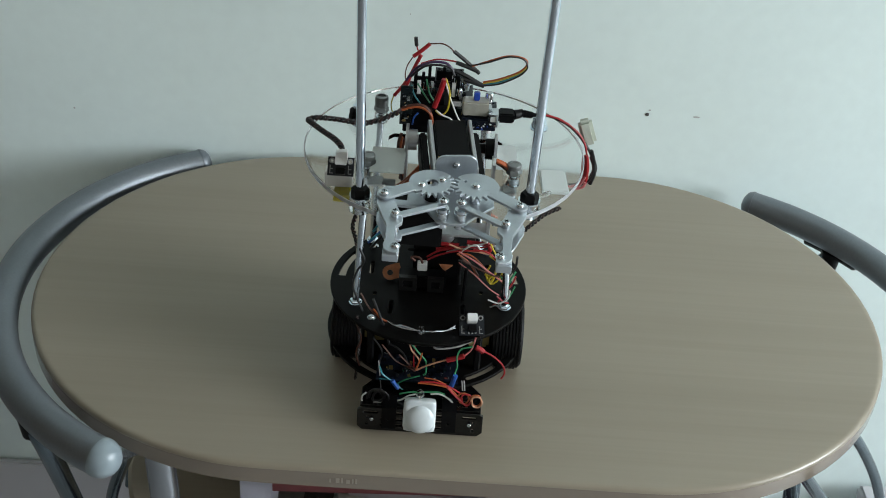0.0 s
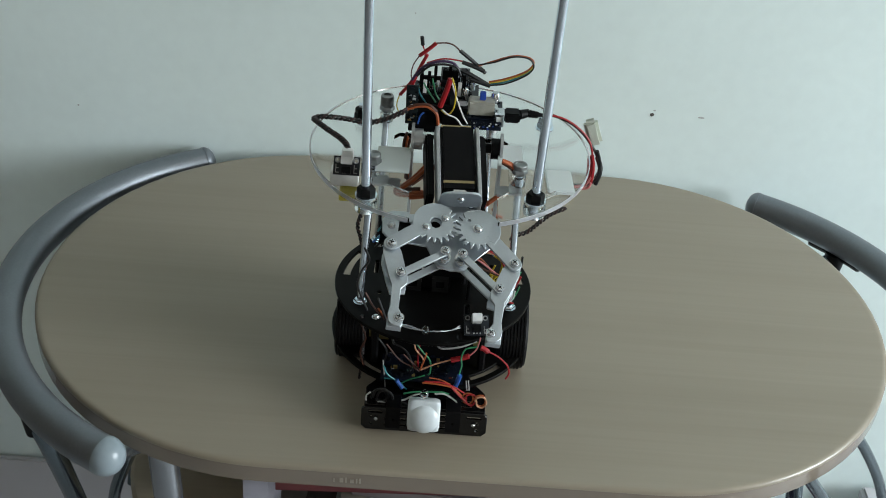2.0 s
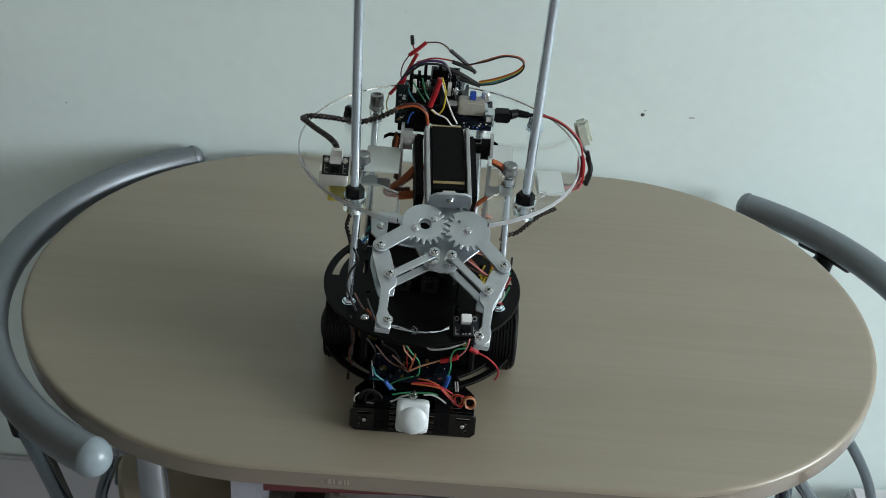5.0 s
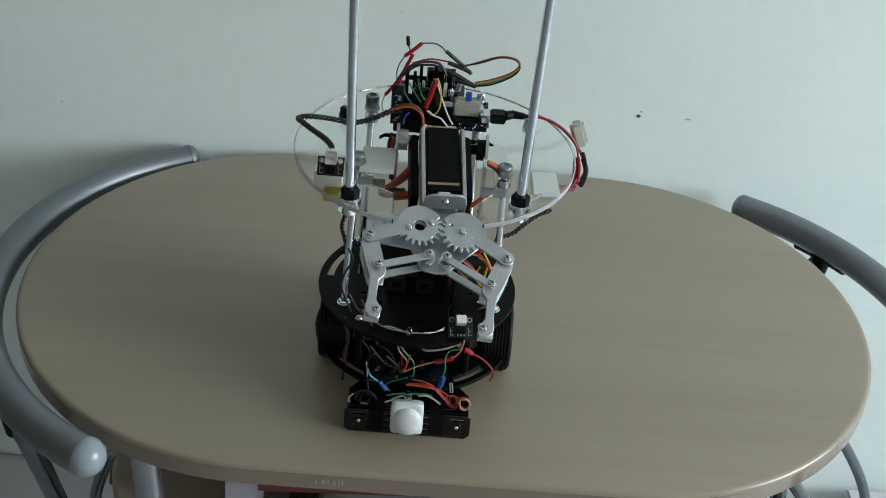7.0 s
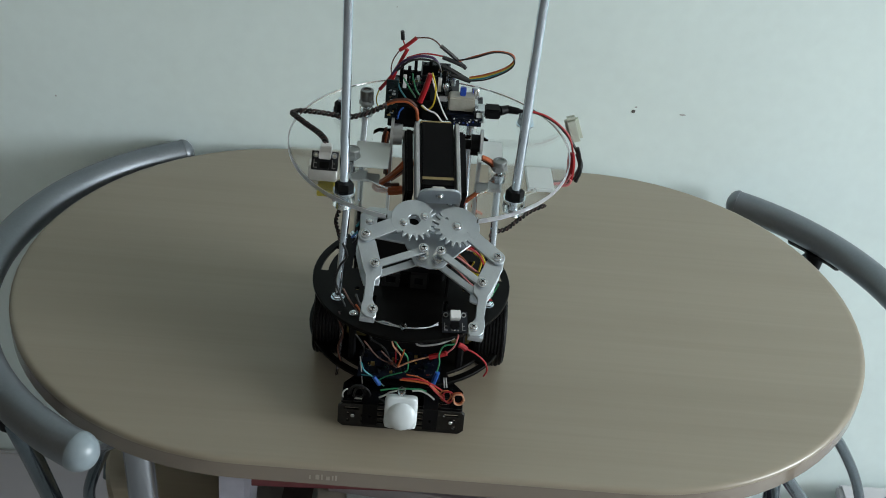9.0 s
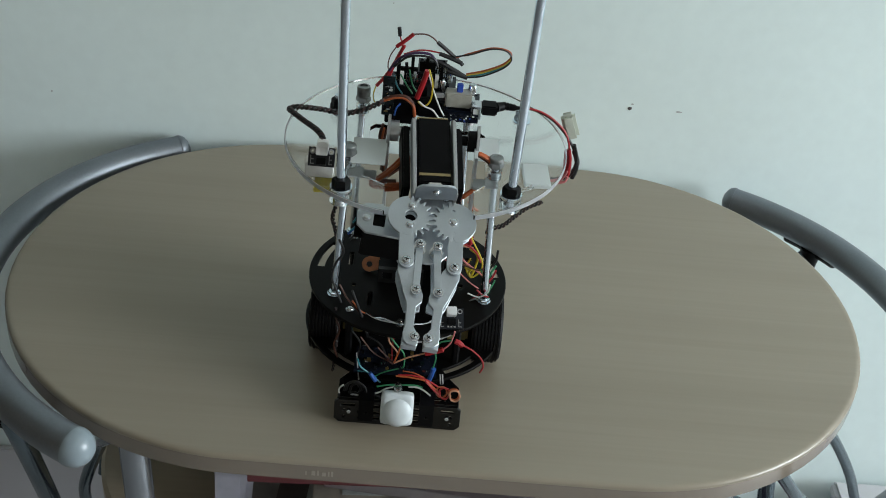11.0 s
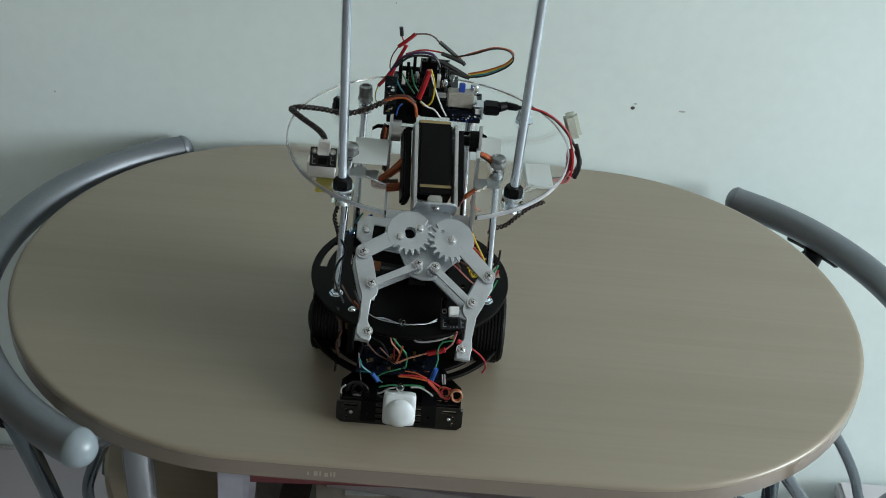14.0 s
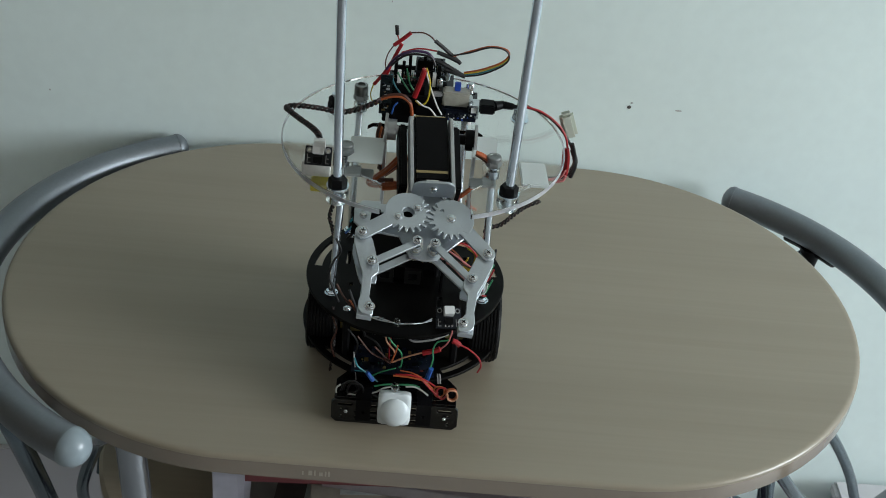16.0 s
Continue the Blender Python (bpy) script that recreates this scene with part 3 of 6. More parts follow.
# front sensor bar: a slotted plate standing on edge, with a ledge and corner brackets
FY = -0.1945
XA, XB = -0.0815, 0.0215
sl = [slot(XA + x0, z, XA + x1, z, 0.0011, 4) for z in (0.006, 0.0115) for x0, x1 in ((0.02, 0.036), (0.062, 0.079))] + [slot(XA + x0, 0.0175, XA + x1, 0.0175, 0.0011, 4) for x0, x1 in ((0.006, 0.016), (0.022, 0.036), (0.064, 0.08), (0.087, 0.097))]
sl += [ring(XA + x, z, 0.0012, 8) for x in (0.008, 0.095) for z in (0.006, 0.0125)]
bm = bmesh.new()
corner = [(XA + 0.004, 0.0004), (XB - 0.004, 0.0004), (XB, 0.004), (XB, 0.0195), (XB - 0.003, 0.022), (XA + 0.003, 0.022), (XA, 0.0195), (XA, 0.004)]
plate(bm, corner, -0.0015, 0.0015, sl, pose(0, FY, TABLE_Z, 82, 0, 0))
soften_rim(bm)
bar = rpart("sensor_bar", bm, GLOSS_BLACK, "black slotted front plate")
bm = bmesh.new()
plate(bm, [(XA + 0.002, FY + 0.004), (XB - 0.002, FY + 0.004), (XB - 0.002, FY + 0.026), (XB - 0.02, FY + 0.05), (XA + 0.02, FY + 0.05), (XA + 0.002, FY + 0.026)], TABLE_Z + 0.0205, TABLE_Z + 0.0228,
      [slot(XA + 0.012, FY + 0.01, XA + 0.03, FY + 0.01, 0.0011, 4), slot(XA + 0.07, FY + 0.01, XA + 0.09, FY + 0.01, 0.0011, 4), slot(XA + 0.07, FY + 0.017, XA + 0.09, FY + 0.017, 0.0011, 4)])
soften_rim(bm)
part("ledge", bm, GLOSS_BLACK, bar, shift=ROBOT)
for x in (XA + 0.012, XA + 0.023, XB - 0.024, XB - 0.011):
    bm = bmesh.new()
    screw(bm, 0, 0, 0.0, 0.0013, 0.001)
    bmesh.ops.transform(bm, matrix=pose(x, FY - 0.0008, TABLE_Z + 0.012, 82, 0, 0), verts=bm.verts)
    part("screw", bm, ZINC, bar, shift=ROBOT)
for sx, x in ((-1, XA + 0.026), (1, XB - 0.028)):
    bm = bmesh.new()
    plate(bm, [(x - 0.006, 0.004), (x + 0.006, 0.004), (x + 0.006, 0.0225), (x - 0.006, 0.0225)], 0.0017, 0.0035, [ring(x, 0.012, 0.0013, 8)], pose(0, FY, TABLE_Z, 82, 0, 0))
    box(bm, x - 0.006, x + 0.006, FY - 0.0005, FY + 0.016, TABLE_Z + 0.0228, TABLE_Z + 0.0246)
    part("bracket", bm, BLACK, bar, shift=ROBOT)

# white domed motion-type sensor
bm = bmesh.new()
PX = -0.0305
n = 20
lev = []
for s, d in ((0.98, 0.0), (1.0, 0.0005), (1.0, 0.0062), (0.98, 0.0074), (0.92, 0.0083), (0.8, 0.0087), (0.4, 0.009), (0.08, 0.0091)):
    q = 2.2 + 6.8 * max(0.0, (s - 0.6) / 0.4) ** 2
    loop = []
    for k in range(32):
        a = 2 * math.pi * k / 32
        c, s_ = math.cos(a), math.sin(a)
        rr = (abs(c) ** q + abs(s_) ** q) ** (-1 / q)
        loop.append(bm.verts.new((0.0132 * s * rr * c, 0.0136 * s * rr * s_, d)))
    lev.append(loop)
for a, b in zip(lev, lev[1:]):
    for k in range(32):
        bm.faces.new((a[k], a[(k + 1) % 32], b[(k + 1) % 32], b[k]))
bm.faces.new(lev[0][::-1]), bm.faces.new(lev[-1])
lathe(bm, [(0.0124, 0.004), (0.0124, 0.0074), (0.0119, 0.0088), (0.0105, 0.0104), (0.0081, 0.0118), (0.0046, 0.0128), (0.0005, 0.0131)], 40, pose(0.0004, -0.0022, 0))
bmesh.ops.transform(bm, matrix=pose(PX, FY - 0.0035, TABLE_Z + 0.0242, 70, 0, 0), verts=bm.verts)
rpart("infrared_sensor", bm, LENS, "milky white domed infrared sensor")


def led(name, x, y, z, tilt, label, k=1.0):
    bm = bmesh.new()
    for dx in (-0.0009, 0.0009):
        box(bm, dx - 0.0005, dx + 0.0005, -0.0004, 0.0004, -0.004, 0.0035)
    bmesh.ops.transform(bm, matrix=pose(x, y, z, tilt, 0, 0) @ Matrix.Scale(k, 4), verts=bm.verts)
    rpart("diode_frame", bm, ZINC)
    bm = bmesh.new()
    lathe(bm, [(0.0031, 0), (0.0031, 0.001), (0.0026, 0.0012), (0.0026, 0.0055), (0.0022, 0.0072), (0.0012, 0.0082), (0.0002, 0.0085)], 16, pose(x, y, z, tilt, 0, 0) @ Matrix.Scale(k, 4))
    return rpart(name, bm, CLEAR, label)


led("led", PX - 0.0005, FY + 0.001, TABLE_Z + 0.0385, 32, "clear round light-emitting diode", 1.25)

# clear diode clip and bent bare wire on the upper deck's front edge
led("led", -0.0338, -0.1585, UP_Z + 0.0005, 25, "clear round diode on the deck edge")
for dz, dy in ((0.0, 0.0), (0.0016, -0.0012)):
    bm = bmesh.new()
    tube(bm, smooth_points([(-0.062, -0.151 + dy, UP_Z + 0.0032 + dz), (-0.055, -0.1552, UP_Z + 0.0026), (-0.048, -0.1575 - dy, UP_Z + 0.0022 + dz), (-0.0338, -0.16, UP_Z + 0.0022), (-0.024, -0.16 + dy, UP_Z + 0.0022 + dz), (-0.014, -0.1575, UP_Z + 0.0026),
                            (-0.006, -0.154 - dy, UP_Z + 0.0032 + dz)], 6), 0.0008, 8)
    rpart("diode_lead", bm, ZINC, "bent bare wire lead")
bm = bmesh.new()
tube(bm, smooth_points([(-0.024, -0.1655, UP_Z - 0.006), (-0.0195, -0.169, UP_Z - 0.0075), (-0.004, -0.168, UP_Z - 0.005), (0.008, -0.163, UP_Z - 0.002)], 6), 0.0008, 8)
rpart("lead_wire", bm, WIRES["grey"])


def breakout(x, y, z, rz, tilt, w, d, label):
    """A small black sensor board with a white cable socket and pale pads."""
    m = pose(x, y, z, tilt, 0, rz)
    bm = bmesh.new()
    plate(bm, [(-w / 2, -d / 2), (w / 2, -d / 2), (w / 2, d / 2), (-w / 2, d / 2)], 0, 0.0016, [ring(sx * (w / 2 - 0.003), d / 2 - 0.003, 0.0013, 10) for sx in (-1, 1)], m)
    ob = rpart("sensor_board", bm, PCB, label)
    bm = bmesh.new()
    box(bm, -0.0042, 0.0042, 0.001, 0.008, 0.0016, 0.0085, m, 0.0005)
    part("socket", bm, WHITE, ob, "white cable socket", ROBOT)
    bm = bmesh.new()
    box(bm, -0.0035, 0.0035, -0.006, -0.001, 0.0016, 0.0045, m, 0.0004)
    part("chip", bm, BLACK, ob, shift=ROBOT)
    for sx in (-1, 1):
        bm = bmesh.new()
        px = sx * (w / 2 - 0.003)
        plate(bm, ring(px, d / 2 - 0.003, 0.0022, 14), 0.0016, 0.00185, [ring(px, d / 2 - 0.003, 0.0014, 14)], m)
        box(bm, px - 0.0014, px + 0.0014, -d / 2 + 0.0015, -d / 2 + 0.0021, 0.0016, 0.0019, m)
        box(bm, px - 0.0014, px - 0.0008, -d / 2 + 0.002, -d / 2 + 0.008, 0.0016, 0.0019, m)
        box(bm, px - 0.0014, px + 0.001, -d / 2 + 0.005, -d / 2 + 0.0056, 0.0016, 0.0019, m)
        part("printed_outline", bm, PALE_PRINT, ob, shift=ROBOT)
    for k in range(3):
        bm = bmesh.new()
        box(bm, -0.0032 + 0.0026 * k, -0.0018 + 0.0026 * k, -d / 2 + 0.001, -d / 2 + 0.0025, 0.0016, 0.0022, m)
        part("pad", bm, STEEL, ob, shift=ROBOT)
    return ob


breakout(0.0072, -0.1515, UP_Z + 0.005, 5, 32, 0.0205, 0.018, "black sensor board with white socket on the deck edge")

# infrared ranger between copper tabs on the upper deck
bm = bmesh.new()
box(bm, -0.056, -0.016, -0.099, -0.085, UP_Z, UP_Z + 0.013, bevel=0.0015)
for x in (-0.047, -0.025):
    cyl(bm, (x, -0.098, UP_Z + 0.007), (x, -0.1025, UP_Z + 0.007), 0.0062, 0.0056, 20)
ranger = rpart("range_sensor", bm, BLACK, "black infrared range sensor")
bm = bmesh.new()
box(bm, -0.041, -0.0325, -0.091, -0.0845, UP_Z + 0.013, UP_Z + 0.0205, bevel=0.0006)
part("socket", bm, WHITE, ranger, "white cable socket", ROBOT)
for x, y, z, turn in ((-0.0585, -0.083, UP_Z + 0.006, 200), (-0.0185, -0.08, UP_Z + 0.0155, 40)):
    bm = bmesh.new()
    plate(bm, [(0.0, -0.0065), (0.006, -0.0065)] + ring(0.006, 0.0, 0.0065, 10, -90, 90) + [(0.0, 0.0065), (-0.004, 0.006), (-0.004, -0.006)], 0.0, 0.0014, [ring(0.006, 0.0, 0.0026, 14)], pose(x, y, z, 42, 0, 0) @ pose(0, 0, 0, 0, 0, turn))
    part("mounting_tab", bm, COPPER, ranger, "copper-coloured mounting tab", ROBOT)
for x0, x1 in ((-0.0555, -0.0405), (-0.0315, -0.0175)):
    bm = bmesh.new()
    plate(bm, [(x0, 0.0), (x1, 0.0), (x1, 0.0135), (x0, 0.0135)], 0.0, 0.0045, [[(x0 + 0.0035, 0.0035), (x1 - 0.0035, 0.0035), (x1 - 0.0035, 0.0105), (x0 + 0.0035, 0.0105)]], pose(0, -0.0992, UP_Z + 0.0008, 90, 0, 0))
    part("lens_housing", bm, LENS_BLACK, ranger, "glossy black lens housing", ROBOT)
bm = bmesh.new()
cyl(bm, (-0.0005, -0.11, UP_Z), (0.0005, -0.107, UP_Z + 0.03), 0.0017, n=8)
rpart("header_pin", bm, BLACK)

# threaded posts from the upper deck to the clear disc, with long rods above
AC = (-0.0246, -0.0755)
AZ = TABLE_Z + 0.2007


def rod(name, a, b, r, label):
    """A zinc rod with fine thread ridges."""
    a, b = Vector(a), Vector(b)
    k = int((b - a).length / 0.0011)
    pts = [a.lerp(b, i / k) for i in range(k + 1)]
    bm = bmesh.new()
    tube(bm, pts, [r if i % 2 else r * 0.985 for i in range(k + 1)], 14)
    return rpart(name, bm, ZINC, label)


def nut(x, y, z0, z1, r, mat, label=""):
    bm = bmesh.new()
    hexnut(bm, x, y, z0, z1, r)
    return rpart("nut", bm, mat, label)


def washer(x, y, z, r, mat, h=0.001):
    bm = bmesh.new()
    lathe(bm, [(r * 0.4, z), (r, z), (r, z + h), (r * 0.4, z + h)], 24, Matrix.Translation((x, y, 0)))
    return rpart("washer", bm, mat)


for (xa, ya), (xb, yb) in (((-0.0905, -0.1238), (-0.0845, -0.1085)), ((0.0345, -0.1176), (0.031, -0.1085)), ((-0.083, -0.03), (-0.0803, -0.0185)), ((0.012, -0.03), (0.008, -0.012))):
    rod("post", (xa, ya, UP_Z - 0.001), (xb, yb, AZ + 0.006), 0.0031, "zinc-plated threaded post")
    nut(xa, ya, UP_Z, UP_Z + 0.0035, 0.005, ZINC)
    washer(xa, ya, UP_Z + 0.0002, 0.0056, ZINC, 0.0007)
    nut(xb, yb, AZ + 0.002, AZ + 0.0062, 0.0064, DULL_ZINC)
    bm = bmesh.new()
    lathe(bm, [(0.0052, 0.0), (0.0058, 0.0008), (0.0058, 0.0075), (0.0052, 0.0092), (0.0034, 0.0096), (0.0032, 0.0082), (0.0004, 0.008)], 24, Matrix.Translation((xb, yb, AZ + 0.0062)) @ Matrix.Diagonal((1, 1, 1.0 if yb > -0.05 else 0.45, 1)))
    rpart("cap_nut", bm, DULL_ZINC, "dull grey round cap nut")
    bm = bmesh.new()
    lathe(bm, [(0.0036, 0.0), (0.0056, 0.0), (0.0056, 0.007), (0.0036, 0.007)], 20, Matrix.Translation((xb, yb, AZ - 0.0105)))
    rpart("spacer", bm, CLEAR)
for (xa, ya), (xb, yb) in (((-0.0862, -0.1575), (-0.0889, -0.1525)), ((0.0422, -0.1485), (0.0445, -0.1495))):
    top = (xa + (xb - xa) * 1.6, ya + (yb - ya) * 1.6, AZ + 0.27)
    rod("long_rod", (xa, ya, AZ - 0.012), top, 0.0036, "tall zinc-plated threaded rod")
    nut(xa, ya, AZ + 0.0032, AZ + 0.0095, 0.0072, BLACK, "black nut")
    washer(xa, ya, AZ + 0.002, 0.0086, ZINC, 0.001)
    bm = bmesh.new()
    lathe(bm, [(0.0044, 0.0), (0.0084, 0.0), (0.0086, 0.001), (0.0086, 0.0065), (0.0078, 0.008), (0.0044, 0.008)], 24, Matrix.Translation((xa, ya, AZ - 0.0105)))
    rpart("spacer", bm, CLEAR, "clear plastic spacer under the disc")
for x, y, mat in ((-0.1, -0.037, BLACK), (0.0535, -0.031, ZINC)):
    nut(x, y, AZ + 0.002, AZ + 0.0075, 0.0065, mat)
    nut(x, y, AZ + 0.0078, AZ + 0.012, 0.0058, mat)
    washer(x, y, AZ + 0.0019, 0.0078, ZINC, 0.0008)
    bm = bmesh.new()
    cyl(bm, (x, y, AZ - 0.006), (x, y, AZ + 0.015), 0.003, n=12)
    rpart("bolt", bm, ZINC)

# the clear disc
bm = bmesh.new()
A0, A1 = -104.0, -70.0
plate(bm, ring(*AC, 0.1128, 110, A1, A0 + 360) + [(-0.054, -0.148), (-0.071, -0.138), (-0.071, -0.062), (-0.067, -0.057), (0.018, -0.057), (0.0225, -0.062), (0.0225, -0.138), (0.0135, -0.148)], AZ - 0.0018, AZ + 0.0018)
disc = rpart("acrylic_disc", bm, ACRYLIC, "clear acrylic disc on posts")
bm = bmesh.new()
plate(bm, ring(*AC, 0.1138, 110, A1 + 0.5, A0 + 359.5) + ring(*AC, 0.113, 110, A0 + 359.5, A1 + 0.5), AZ - 0.0017, AZ + 0.0017)
part("disc_edge", bm, ACRYLIC_EDGE, disc, "pale frosted cut edge", ROBOT)

# fixed outer bracket of the tilt joint, standing on the pan servo
bm = bmesh.new()
box(bm, -0.045, -0.004, -0.082, -0.043, UP_Z + 0.0002, UP_Z + 0.036, bevel=0.0015)
box(bm, -0.05, 0.001, -0.082, -0.043, UP_Z + 0.027, UP_Z + 0.0295, bevel=0.0005)
rpart("pan_servo", bm, BLACK, "black pan servo on the upper deck")
bm = bmesh.new()
cyl(bm, (-0.02, -0.071, UP_Z + 0.036), (-0.02, -0.071, UP_Z + 0.0482), 0.009)
rpart("pan_horn", bm, ALU_DULL)
BRZ = UP_Z + 0.048
bm = bmesh.new()
box(bm, -0.0545, 0.0185, -0.088, -0.066, BRZ, BRZ + 0.0022, bevel=0.0006)
bracket = rpart("tilt_bracket", bm, ALU_DULL, "aluminium fork bracket of the tilt joint")
for x, zt in ((-0.0555, 0.9715), (0.0165, 0.9675)):
    bm = bmesh.new()
    sgn = -1 if x < 0 else 1
    plate(bm, [(-0.088, BRZ), (-0.064, BRZ), (-0.064, zt - 0.02)] + ring(-0.076, zt - 0.012, 0.012, 12, 0, 180) + [(-0.088, zt - 0.02)], -0.0011, 0.0011, [ring(-0.076, zt - 0.013, 0.0045, 14)], Matrix.Translation((x, 0, 0)) @ Matrix(((0, 0, 1, 0), (1, 0, 0, 0), (0, 1, 0, 0), (0, 0, 0, 1))))
    part("bracket_arm", bm, ALU_DULL, bracket, shift=ROBOT)
    bm = bmesh.new()
    hx = x + 0.0012 if x < 0 else x - 0.0012
    cyl(bm, (hx, -0.076, zt - 0.013), (hx - sgn * 0.007, -0.076, zt - 0.013), 0.0085, n=24)
    cyl(bm, (hx - sgn * 0.006, -0.076, zt - 0.013), (hx - sgn * 0.012, -0.076, zt - 0.013), 0.004, n=16)
    part("servo_horn", bm, ALU_DULL if x < 0 else BLACK, bracket, shift=ROBOT)

# gripper: tilts about a cross axis through PIVOT
PIVOT = (-0.0143, -0.0774, 0.9555)
YAW, LEAN = 11.98, 13.25
GR, GN = 0.0924, 0.0245
G, L, E, VE, TU, TV = 0.0162, 0.0388, 0.0065, 0.0233, 0.0128, 0.0595


def loc(u, v):
    """Gripper plane to the gripper's own x, y: u to the side, v ahead of the gear axes."""
    return (u, -(v + GR))


def soften(bm, w=0.00035):
    """Breaks the sharp rims of sheet metal so that they catch the light."""
    es = [e for e in bm.edges if len(e.link_faces) == 2 and e.calc_face_angle(0) > 1.3]
    bmesh.ops.bevel(bm, geom=es, offset=w, segments=1, affect="EDGES", clamp_overlap=True)


def gplate(bm, pts, n0, n1, holes=()):
    return plate(bm, [loc(*q) for q in pts], GN + n0, GN + n1, [[loc(*q) for q in h] for h in holes])


bm = bmesh.new()
gplate(bm, [(-0.014, -0.034), (0.014, -0.034), (0.016, -0.02), (0.03, -0.012), (0.031, 0.004), (0.022, 0.014), (0.0125, 0.0255), (0.0105, 0.029), (0.0, 0.031), (-0.0105, 0.029), (-0.0125, 0.0255), (-0.02, 0.013), (-0.048, 0.012), (-0.055, 0.006), (-0.056, -0.006), (-0.05, -0.012), (-0.03, -0.014), (-0.016, -0.02)],
       -0.0165, -0.0142, [[(-0.043, -0.006), (-0.034, -0.006), (-0.034, 0.005), (-0.043, 0.005)], ring(-G, 0, 0.005, 16)])
soften(bm)
gripper = part("gripper", bm, ALU, robot, "sandblasted aluminium gripper with meshing gears")


def gpart(name, bm, mat, label=""):
    if mat is ALU:
        soften(bm)
    return part(name, bm, mat, gripper, label)


# the fork sits square to the robot while the gripper plate leans on it
FORK = pose(0.0007, 0.0064, 0.0088, 3.68, -0.7, -0.22) @ Matrix.Translation((0.0, -0.072, 0.0)) @ pose(0, 0, 0, 0, 0, 7.5) @ Matrix.Translation((0.0, 0.072, 0.0))


def fpart(name, bm, mat, label=""):
    bmesh.ops.transform(bm, matrix=FORK, verts=bm.verts)
    return gpart(name, bm, mat, label)


# servo clamped in the inner fork
bm = bmesh.new()
box(bm, -0.0128, 0.0128, -0.0625, -0.004, -0.022, 0.016, bevel=0.0012)
fpart("tilt_servo", bm, BLACK, "black tilt servo body")
bm = bmesh.new()
box(bm, -0.0125, 0.0125, -0.006, 0.0014, -0.018, 0.0083, bevel=0.0006)
fpart("servo_flange", bm, BLACK)
for y0, z0 in ((-0.0565, 0.0155), (-0.0012, 0.008)):
    bm = bmesh.new()
    box(bm, -0.0122, 0.0122, y0, y0 + 0.0022, z0, z0 + 0.0008)
    fpart("servo_stripe", bm, GOLD, "thin dull gold stripe on the servo")
for u in (-0.0158, 0.0158):
    bm = bmesh.new()
    plate(bm, [(-0.074, 0.001), (-0.008, 0.001), (-0.0035, 0.005), (-0.0035, 0.014), (-0.0075, 0.018), (-0.074, 0.018)], -0.0015, 0.0015, [ring(-0.012, 0.0095, 0.0022, 14)],
          Matrix.Translation((u, 0, 0)) @ Matrix(((0, 0, 1, 0), (1, 0, 0, 0), (0, 1, 0, 0), (0, 0, 0, 1))))
    es = [e for e in bm.edges if len(e.link_faces) == 2 and e.calc_face_angle(0) > 1.2]
    bmesh.ops.bevel(bm, geom=es, offset=0.0005, segments=1, affect="EDGES")
    fpart("fork_arm", bm, ALU_DULL, "brushed aluminium fork arm")
for u in (-0.021, 0.021):
    bm = bmesh.new()
    box(bm, u - 0.0032, u + 0.0032, -0.062, -0.004, -0.02, 0.004, bevel=0.0015)
    fpart("servo_case", bm, BLACK, "black servo case end")
bm = bmesh.new()
box(bm, -0.0165, 0.0165, -0.0715, -0.069, -0.012, 0.0135, bevel=0.0006)
fpart("fork_base", bm, ALU_DULL)
bm = bmesh.new()
box(bm, -0.0055, 0.0055, -0.069, -0.0628, 0.006, 0.0175, bevel=0.001)
fpart("connector", bm, FOAM, "cream plastic connector")
bm = bmesh.new()
plate(bm, [(-0.016, 0.011), (0.016, 0.011), (0.016, 0.022)] + ring(0.008, 0.023, 0.008, 6, 0, 90) + ring(-0.008, 0.023, 0.008, 6, 90, 180) + [(-0.016, 0.022)], -0.001, 0.001, (), pose(0, -0.0735, 0, 90, 0, 0))
fpart("mounting_tab", bm, ALU, "rounded aluminium tab")
bm = bmesh.new()
screw(bm, 0, 0, 0, 0.0026)
bmesh.ops.transform(bm, matrix=pose(0, -0.0745, 0.0225, 90, 0, 0), verts=bm.verts)
fpart("screw", bm, STEEL)

# servo that drives the gears, below the base plate
bm = bmesh.new()
box(bm, -0.05, -0.006, -(GR + 0.0105), -(GR - 0.0105), GN - 0.052, GN - 0.0168, bevel=0.0012)
box(bm, -0.056, 0.0, -(GR + 0.0105), -(GR - 0.0105), GN - 0.027, GN - 0.0245, bevel=0.0006)
gpart("gripper_servo", bm, BLACK, "black servo below the gripper plate")
bm = bmesh.new()
cyl(bm, (*loc(-G, 0), GN - 0.0168), (*loc(-G, 0), GN - 0.006), 0.0046, n=18)
gpart("servo_shaft", bm, BLACK)
for u, v in ((-0.0485, -0.0005), (-0.01, -0.029), (0.01, -0.029)):
    bm = bmesh.new()
    screw(bm, *loc(u, v), GN - 0.0142, 0.0026)
    gpart("screw", bm, STEEL)

